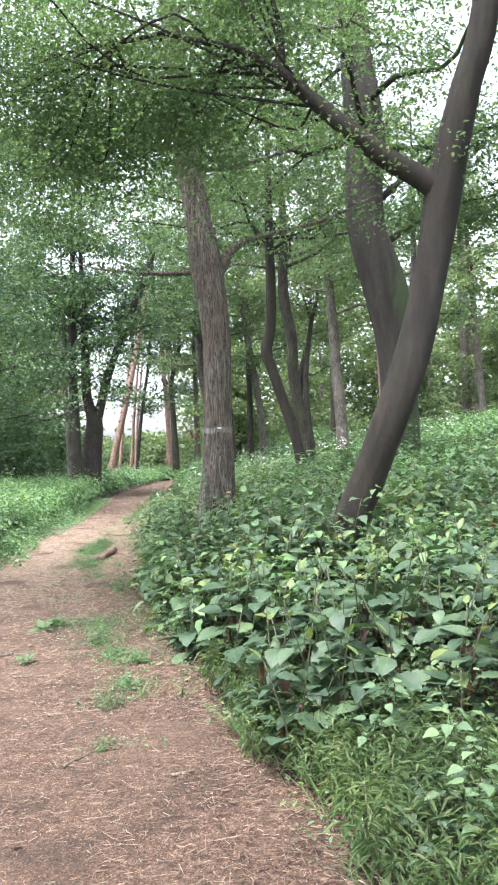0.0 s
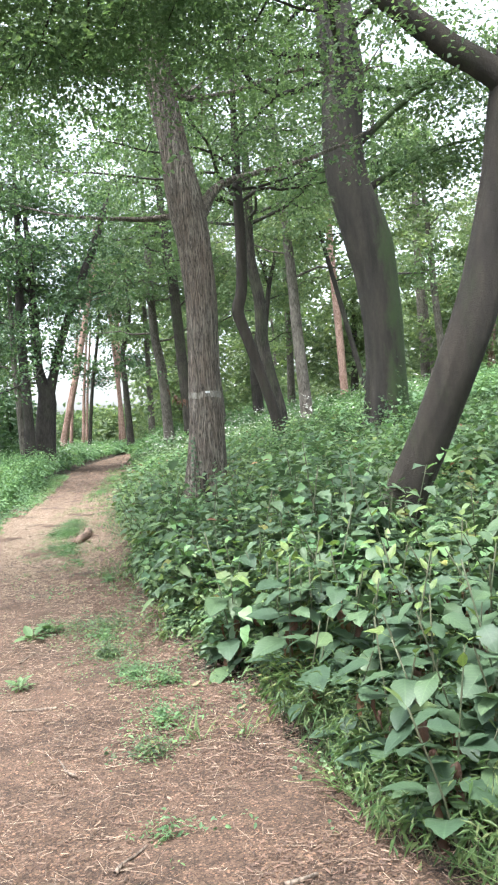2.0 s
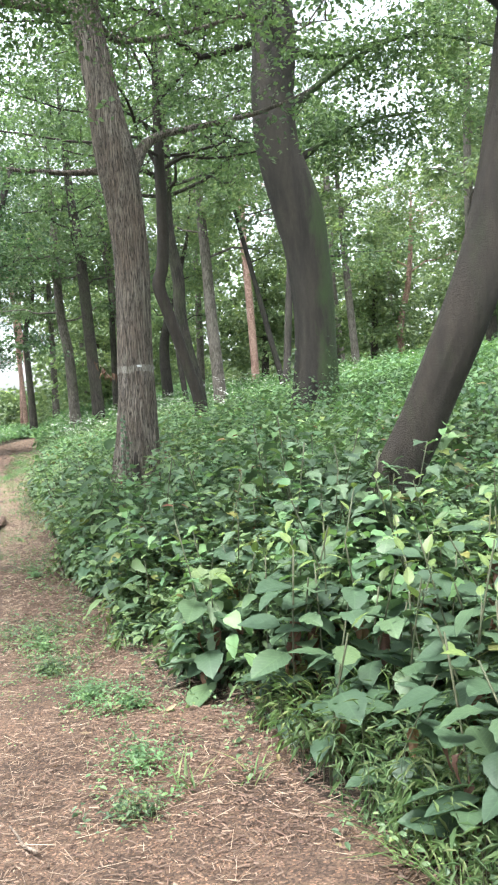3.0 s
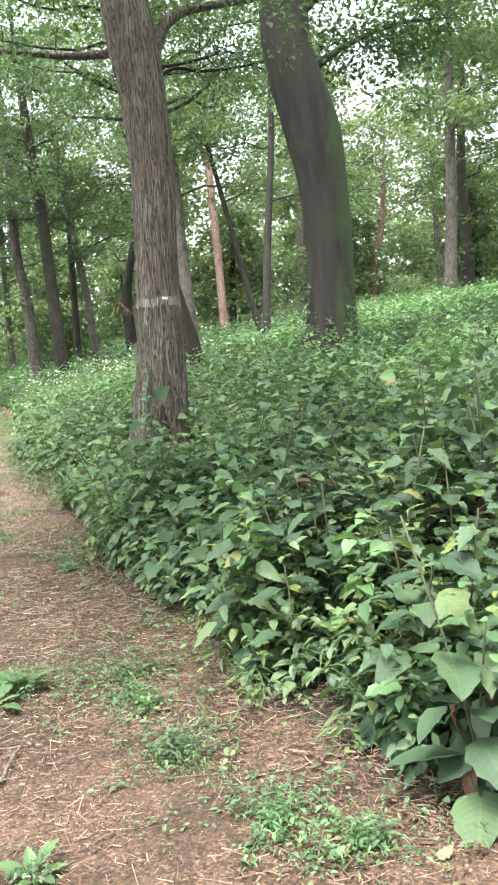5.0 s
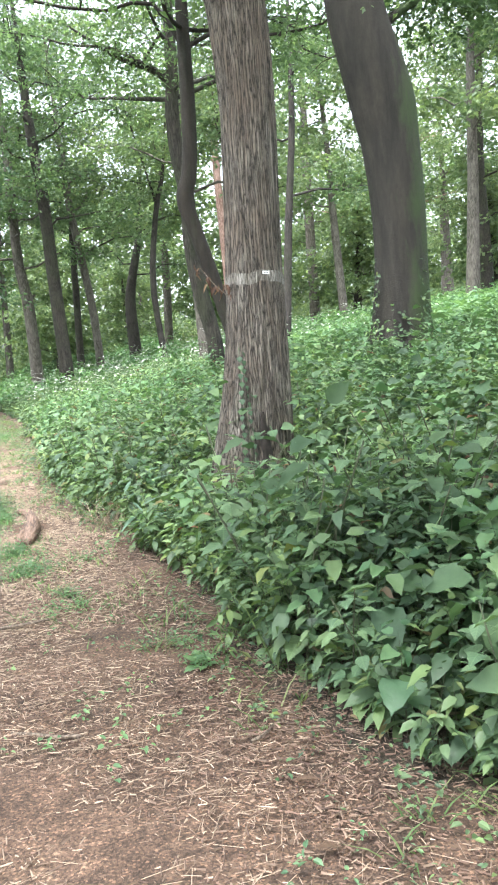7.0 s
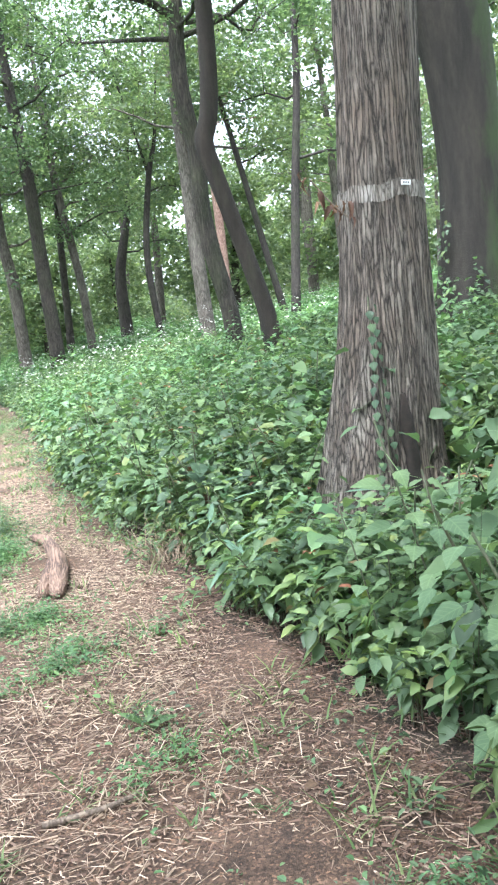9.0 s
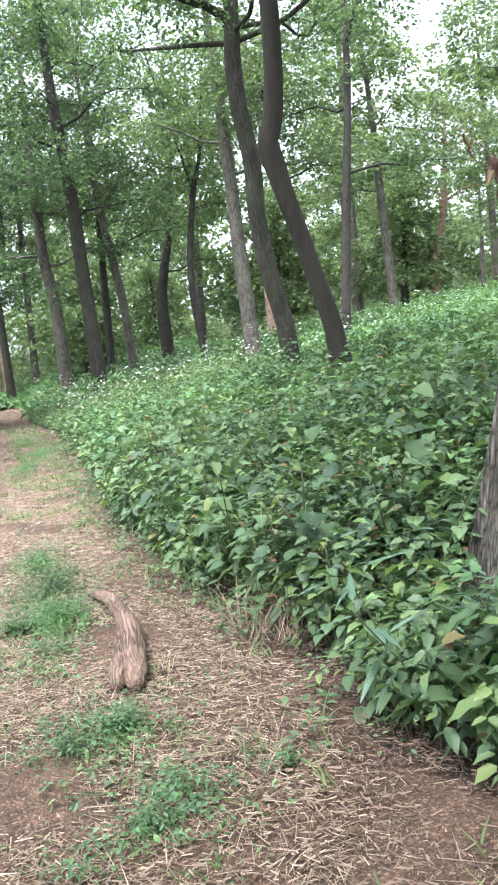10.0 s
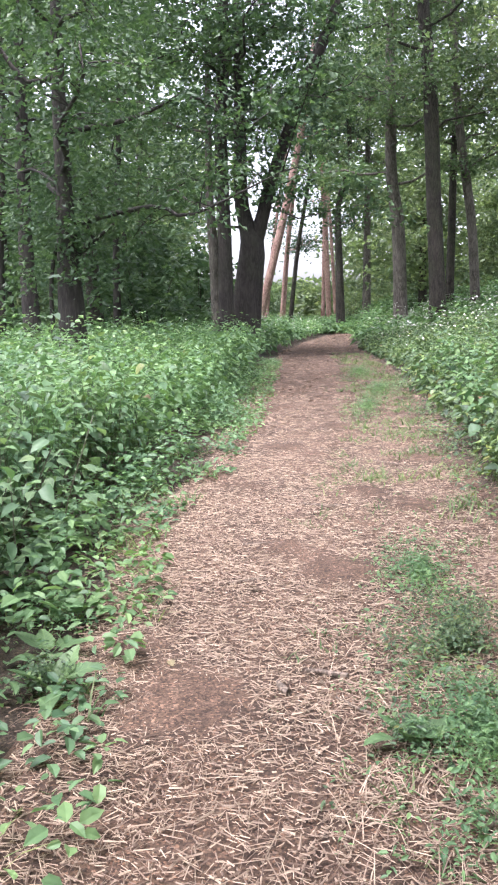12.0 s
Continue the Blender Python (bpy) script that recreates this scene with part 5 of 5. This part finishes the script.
def leaf_kinds(mat, L, W, shape="ovate", stalk=0.3):
    return [blade("leaf", mat, L, W, 0.25, 0.18, 0.05, shape, stalk=stalk), blade("leaf", mat, L * 0.85, W * 0.9, 0.45, 0.12, 0.08, shape, stalk=1.7 * stalk), blade("leaf", mat, L * 1.1, W, 0.12, 0.28, 0.05, shape, stalk=0.6 * stalk)]


BROAD, YOUNG = leaf_kinds(MAT_BIG, 0.18, 0.128), leaf_kinds(MAT_YOUNG, 0.10, 0.05)
MALLOW = leaf_kinds(leaf_material("soft_pale_leaves", [(0, (0.115, 0.185, 0.1)), (0.6, (0.165, 0.245, 0.13)), (1, (0.215, 0.3, 0.145))], 0.3, 0.65, "object"), 0.105, 0.09, "heart", 0.9)
LOBED = leaf_kinds(leaf_material("dull_lobed_leaves", [(0, (0.075, 0.118, 0.072)), (0.6, (0.1, 0.15, 0.088)), (1, (0.135, 0.19, 0.1))], 0.2, 0.62, "object"), 0.16, 0.15, "lobed", 0.5)
WILT = [blade("withered_leaf", MAT_WILT, 0.11, 0.05, 0.9, 0.8, 0.2), blade("withered_leaf", MAT_WILT, 0.08, 0.035, 1.2, 1.0, 0.3)]
LANCE = [blade("leaf", MAT_SASA, 0.27, 0.036, 0.2, 0.2, 0.0, "lance"), blade("leaf", MAT_SASA, 0.2, 0.03, 0.45, 0.2, 0.0, "lance"), blade("leaf", MAT_SASA, 0.32, 0.04, 0.1, 0.2, 0.0, "lance")]


def leafy_plant(name, label, rng, height, nodes, leaves, young=None, wilt=0, first=0.2, pitch=0, scale=1.0, lean=0.12, group=""):
    """A stem with spirally set leaves, young shoots on top, withered ones below."""
    th = empty(name, pose(0, 0, 0), label, "plant", group)
    lx, ly = rng.normal(0, lean, 2) * height
    rows = [(0, 0, -0.04, 0.005), (0.3 * lx, 0.3 * ly, height * 0.4, 0.004), (lx, ly, height, 0.002)]
    c = spline(rows, 20)
    part("stem", raw_mesh("stem", *tube(rows, 5, 7, 0.02), MAT_STEM, True), th)
    for i in range(nodes):
        f = first + (1 - first) * i / max(nodes - 1, 1)
        p = c[min(int(f * 19), 19)]
        az = i * 137.5 + rng.uniform(-25, 25)
        top = young and f > 0.93
        me = (young if top else leaves)[rng.integers(0, 3)]
        s = scale * rng.uniform(0.75, 1.15) * (1.12 - 0.3 * f)
        ob = part("leaf", me, th)
        ob.matrix_basis = pose(p[0], p[1], p[2], rng.uniform(-18, 18), -(pitch + rng.uniform(-22, 22) + (45 if top else 0) * f), az)
        ob.scale = (s, s, s)
    for i in range(wilt):
        p = c[rng.integers(4, 14)]
        ob = part("withered_leaf", WILT[i % 2], th, "brown withered hanging leaf")
        ob.matrix_basis = pose(p[0], p[1], p[2], 0, 50, rng.uniform(0, 360))
    return th


rp = R(161)
knots = [leafy_plant("knotweed", "broad-leaved green knotweed with yellow-green young tips", rp, h, k, BROAD, YOUNG, w, lean=0.2, group="broad-leaved plants by the path")
         for h, k, w in ((0.62, 12, 4), (0.74, 14, 3), (0.5, 10, 2), (0.82, 15, 5), (0.56, 11, 1), (0.68, 13, 4))]
shrubs = [leafy_plant("broad_leaved_shrub", "bushy shrub with large dull green leaves", rp, h, k, BROAD, None, w, 0.1, -4, 1.05, 0.2, "shrubs by the path")
          for h, k, w in ((0.7, 17, 1), (0.85, 19, 0), (0.6, 15, 1))]
mallows = [leafy_plant("soft_leaved_herb", "light green soft-leaved herb with toothed heart-shaped leaves", rp, h, k, MALLOW, None, 0, 0.12, -6, 1.0, 0.25, "soft-leaved herbs by the path")
           for h, k in ((0.66, 24), (0.8, 26), (0.52, 21), (0.72, 24))]
lobes = [leafy_plant("lobed_shrub", "leafy shrub with dull grey-green lobed leaves", rp, h, k, LOBED, None, 1, 0.22, -8, 0.95, 0.16, "lobed shrubs by the path") for h, k in ((0.85, 18), (1.0, 20), (0.7, 15))]
sasas = [leafy_plant("bamboo_grass", "bamboo grass with long blue-green lance leaves", rp, h, k, LANCE, None, 0, 0.45, 8, 1.0, 0.3, "bamboo grass by the oak") for h, k in ((0.5, 9), (0.62, 11))]
used = set()


def plant_out(rng, kinds_, n, y0, y1, d0, d1, side="right", smin=0.85, smax=1.2):
    for i in range(n):
        y, d = rng.uniform(y0, y1), d0 + (d1 - d0) * rng.uniform(0, 1) ** 1.3
        x = float(x_right(y)) + d if side == "right" else float(x_left(y)) - d
        if (x - 0.88) ** 2 + (y - 7.9) ** 2 < 0.1 or (x + 0.56) ** 2 + (y - 13.6) ** 2 < 0.26:
            continue
        src = kinds_[i % len(kinds_)]
        m = pose(x, y, gzf(x, y) - 0.02, rng.uniform(-6, 6), rng.uniform(-6, 6), rng.uniform(0, 360))
        if src.name not in used:
            used.add(src.name)
            src.matrix_basis = m
            t = src
        else:
            t = copy_thing(src, m)
        s = rng.uniform(smin, smax)
        t.scale = (s, s, s)


plant_out(R(171), knots, 100, 4.2, 7.0, 0.12, 2.1, smin=0.85, smax=1.15)
plant_out(R(172), shrubs, 22, 6.9, 8.8, 0.2, 1.6)
plant_out(R(180), lobes, 30, 7.0, 9.0, 0.4, 1.7)
plant_out(R(173), mallows, 66, 10.1, 12.3, 0.2, 1.6)
plant_out(R(174), sasas, 14, 12.9, 13.9, 0.2, 0.75, smin=0.6, smax=0.85)


def rosette(x, y, n, size, rng):
    """A plantain: broad leaves spreading from the ground."""
    th = empty("plantain", pose(x, y, gzf(x, y)), "plantain rosette with broad green leaves on the path", "plant", "plantains on the path")
    for i in range(n):
        ob = part("leaf", PLANTAIN[i % 3], th)
        ob.matrix_basis = pose(0, 0, 0.005, rng.uniform(-15, 15), rng.uniform(-50, -12), i * 360 / n + rng.uniform(-20, 20))
        k = size * rng.uniform(0.7, 1.15)
        ob.scale = (k, k, k)


PLANTAIN = leaf_kinds(leaf_material("plantain_leaves", [(0, (0.095, 0.165, 0.075)), (1, (0.15, 0.235, 0.1))], 0.25, 0.5, "object"), 0.13, 0.075)
for x, y, n, k in ((-1.86, 8.3, 8, 1.0), (-1.98, 8.12, 7, 0.9), (-1.77, 6.8, 6, 0.7), (-4.35, 15.25, 8, 1.1), (-4.5, 15.55, 7, 1.0), (-3.08, 15.02, 7, 1.0), (-2.22, 12.0, 5, 0.7), (-1.63, 10.45, 7, 0.7), (-4.55, 16.0, 7, 1.0)):
    rosette(x, y, n, k, rp)
plant_out(R(175), knots, 36, 13.9, 19.0, 0.2, 2.2, smin=0.95, smax=1.2)
plant_out(R(176), mallows, 26, 13.8, 18.0, 0.05, 0.9, smin=0.9, smax=1.15)
plant_out(R(177), mallows, 10, 14.6, 18, 0.3, 0.9, "left", 0.9, 1.2)
plant_out(R(178), mallows, 14, 8.8, 10.2, 0.2, 1.5, smin=0.6, smax=0.85)
plant_out(R(179), mallows, 10, 2.9, 4.3, 0.35, 1.2, smin=0.5, smax=0.8)

# ---- marks and growth on the trunks ----
b0 = band_tree.matrix_basis.translation


def ring_on_oak():
    rows = np.array(OAK)
    rows[:, :3] -= np.array([*b0])
    V, F = tube(rows, 72, 1400, 0.02, 0.028, 12, 0.3)
    z = V[:, 2] + b0[2]
    th = np.arctan2(V[:, 1], V[:, 0])
    ragged = 0.012 * np.sin(5 * th) + 0.006 * np.sin(11 * th + 1)
    mid = (z[F] - 2.055 - ragged[F]).mean(1)
    ok = np.abs(mid) < 0.045
    V[:, :2] += unit(V[:, :2] - np.array([-0.44 - b0[0], 13.6 - b0[1]])) * 0.003
    idx = np.unique(F[ok])
    back = np.zeros(len(V), int)
    back[idx] = np.arange(len(idx))
    return V[idx], back[F[ok]]


part("paint_ring", raw_mesh("paint_ring", *ring_on_oak(), MAT_PAINT, True), band_tree, "faded flaking white paint ring")


def box_mesh(name, sx, sy, sz, mat, bevel=0.0015):
    bm = bmesh.new()
    bmesh.ops.create_cube(bm, size=1.0, matrix=Matrix.Diagonal((sx, sy, sz, 1)))
    bmesh.ops.bevel(bm, geom=bm.edges[:], offset=bevel, segments=1, affect="EDGES")
    me = bpy.data.meshes.new(name)
    bm.to_mesh(me)
    bm.free()
    me.materials.append(mat)
    return me


def tree_tag(m):
    th = empty("tree_tag", m, "small white number tag fixed to a trunk", "tag", "number tags on trunks")
    plate = part("plate", box_mesh("plate", 0.058, 0.004, 0.026, MAT_TAG), th)
    for i in range(3):
        part("print_bar", box_mesh("print_bar", 0.008, 0.002, 0.010, MAT_INK, 0.0004), plate).location = (-0.014 + 0.014 * i, -0.003, -0.001)
    return th


tree_tag(pose(-0.405, 13.352, 2.085, 0, 4, 4))
tree_tag(pose(1.60, 7.297, 2.1, 4, 12, 36))


def oak_ivy():
    rng = R(181)
    th = empty("climbing_ivy", pose(-0.68, 13.3, 0.6), "ivy with small round leaves climbing the oak trunk", "ivy")
    me = [blade("leaf", MAT_BIG, 0.05, 0.05, 0.2, 0.1, 0.03, "heart", 4), blade("leaf", MAT_BIG, 0.042, 0.044, 0.3, 0.1, 0.03, "heart", 4)]
    part("stem", raw_mesh("stem", *tube([(0.04, 0.0, -0.3, 0.004), (0.02, -0.01, 0.2, 0.003), (-0.005, 0.03, 0.6, 0.003), (0.0, 0.05, 0.9, 0.002)], 5, 8, 0.02), MAT_STEM, True), th)
    for i in range(34):
        f = i / 33
        z = -0.25 + 1.12 * f
        ob = part("leaf", me[i % 2], th)
        ob.matrix_basis = pose((0.045 - 0.03 * f) * (1 if i % 2 else -1) * (1.25 - 0.6 * f) + 0.01, -0.03 + 0.075 * f + rng.uniform(-0.01, 0.01), z, rng.uniform(-20, 20), 60, -90 + rng.uniform(-40, 40) + (25 if i % 2 else -25))
    return th


oak_ivy()


def withered_sprig():
    rng = R(182)
    th = empty("withered_sprig", pose(-0.83, 13.46, 2.02), "sprig of curled red-brown dead leaves on the oak", "dead leaves")
    part("twig", raw_mesh("twig", *tube([(0.1, -0.08, -0.1, 0.003), (0.0, -0.06, 0.0, 0.003), (-0.08, -0.02, 0.12, 0.003)], 5, 8, 0.05), MAT_TWIG, True), th)
    for i in range(15):
        ob = part("leaf", WILT[i % 2], th)
        f = i / 14
        ob.matrix_basis = pose(0.1 - 0.2 * f + rng.normal(0, 0.025), -0.08 + 0.06 * f, -0.05 + 0.17 * f + rng.normal(0, 0.04), rng.uniform(-60, 60), rng.uniform(10, 70), rng.uniform(0, 360))
        ob.scale = (0.65, 0.65, 0.65)


withered_sprig()
# Near-black colour stands in for the shade inside the oak's cleft.
MAT_CLEFT_SHADE = plain_material("cleft_shade", (0.008, 0.006, 0.005), (0.022, 0.015, 0.011), 0.95, 25)


def oak_hollow():
    """The dark cleft at the oak's foot, as a raised lump coloured like its inner shade."""
    rows = [(-0.535, 13.255, 0.4, 0.045), (-0.53, 13.28, 0.6, 0.038), (-0.535, 13.3, 0.8, 0.032), (-0.54, 13.318, 0.96, 0.014)]
    V, F = tube(np.array(rows) - np.array([*b0, 0]), 10, 14, 0.18, 0, 9)
    part("rotten_cleft", raw_mesh("rotten_cleft", V, F, MAT_CLEFT_SHADE, True), band_tree, "cleft in the bark, its inner shade put into near-black colour")


oak_hollow()


def foot_climbers(name, label, rng, cx, cy, r0, r1, z0, z1, n, size):
    """Leaves of climbers wrapped round the foot of a trunk."""
    z = z0 + (z1 - z0) * rng.uniform(0, 1, n) ** 2.6
    f = (z - z0) / (z1 - z0)
    a = rng.uniform(0, 6.28, n)
    z = z - 0.45 * (z - z0) * (1 + np.sin(2 * a + 0.6) * np.sin(5 * a))
    f = (z - z0) / (z1 - z0)
    r = r0 + (r1 - r0) * f + rng.uniform(0.0, 0.3, n) * (1 - f) ** 2
    out = np.stack([np.cos(a), np.sin(a), np.zeros(n)], 1)
    P = np.array([cx, cy, 0]) + out * r[:, None] + np.array([0, 0, 1]) * z[:, None]
    L = size * rng.uniform(0.6, 1.3, n)
    V, F = leaf_set(P, out * 0.5 + rng.normal(0, 0.4, (n, 3)) - np.array([0, 0, 0.4]), out + np.array([0, 0, 0.5]), L, L * 0.7, "ovate")
    th = empty(name, pose(cx, cy, z0), label, "climber", kind="stuff")
    tagged(part("leaves", raw_mesh("leaves", V - np.array([cx, cy, z0]), F, MAT_HERB), th), kind="stuff")


foot_climbers("climbing_plants", "leafy climbers wrapped round the foot of the crooked tree", R(191), 3.46, 19.6, 0.56, 0.43, 0.9, 2.9, 2000, 0.075)
foot_climbers("climbing_plants", "leafy climbers at the foot of the kinked tree", R(192), 1.35, 22.1, 0.35, 0.2, 0.6, 1.7, 500, 0.1)
foot_climbers("climbing_plants", "leaves round the foot of the leaning tree", R(193), 0.9, 7.9, 0.24, 0.18, 0.3, 0.75, 200, 0.09)

# ---- fallen leaves ----
MAT_FALLEN = leaf_material("fallen_leaves", [(0, (0.08, 0.045, 0.03)), (0.6, (0.16, 0.1, 0.065)), (0.9, (0.26, 0.19, 0.12)), (1, (0.2, 0.21, 0.09))], 0.1, 0.75, "object")
FALLEN = [blade("fallen_leaf", MAT_FALLEN, 0.09, 0.05, 0.1, 0.35, 0.12), blade("fallen_leaf", MAT_FALLEN, 0.07, 0.045, -0.3, 0.25, 0.15), blade("fallen_leaf", MAT_FALLEN, 0.055, 0.035, 0.3, 0.5, 0.2)]
rf = R(195)
for i in range(70):
    y = rf.uniform(3.2, 20)
    x = float(x_right(y)) + rf.normal(-0.35, 0.5) if i % 3 else float(x_left(y)) + rf.uniform(0, 2.4)
    ob = new("fallen_leaf", FALLEN[i % 3])
    k = rf.uniform(0.55, 0.9)
    ob.matrix_basis = pose(x, y, gzf(x, y) + 0.016, rf.uniform(-20, 20), rf.uniform(-20, 10), rf.uniform(0, 360))
    ob.scale = (k, k, k)
    tagged(ob, "dry curled fallen leaf lying on the path", "leaf", "fallen leaves")
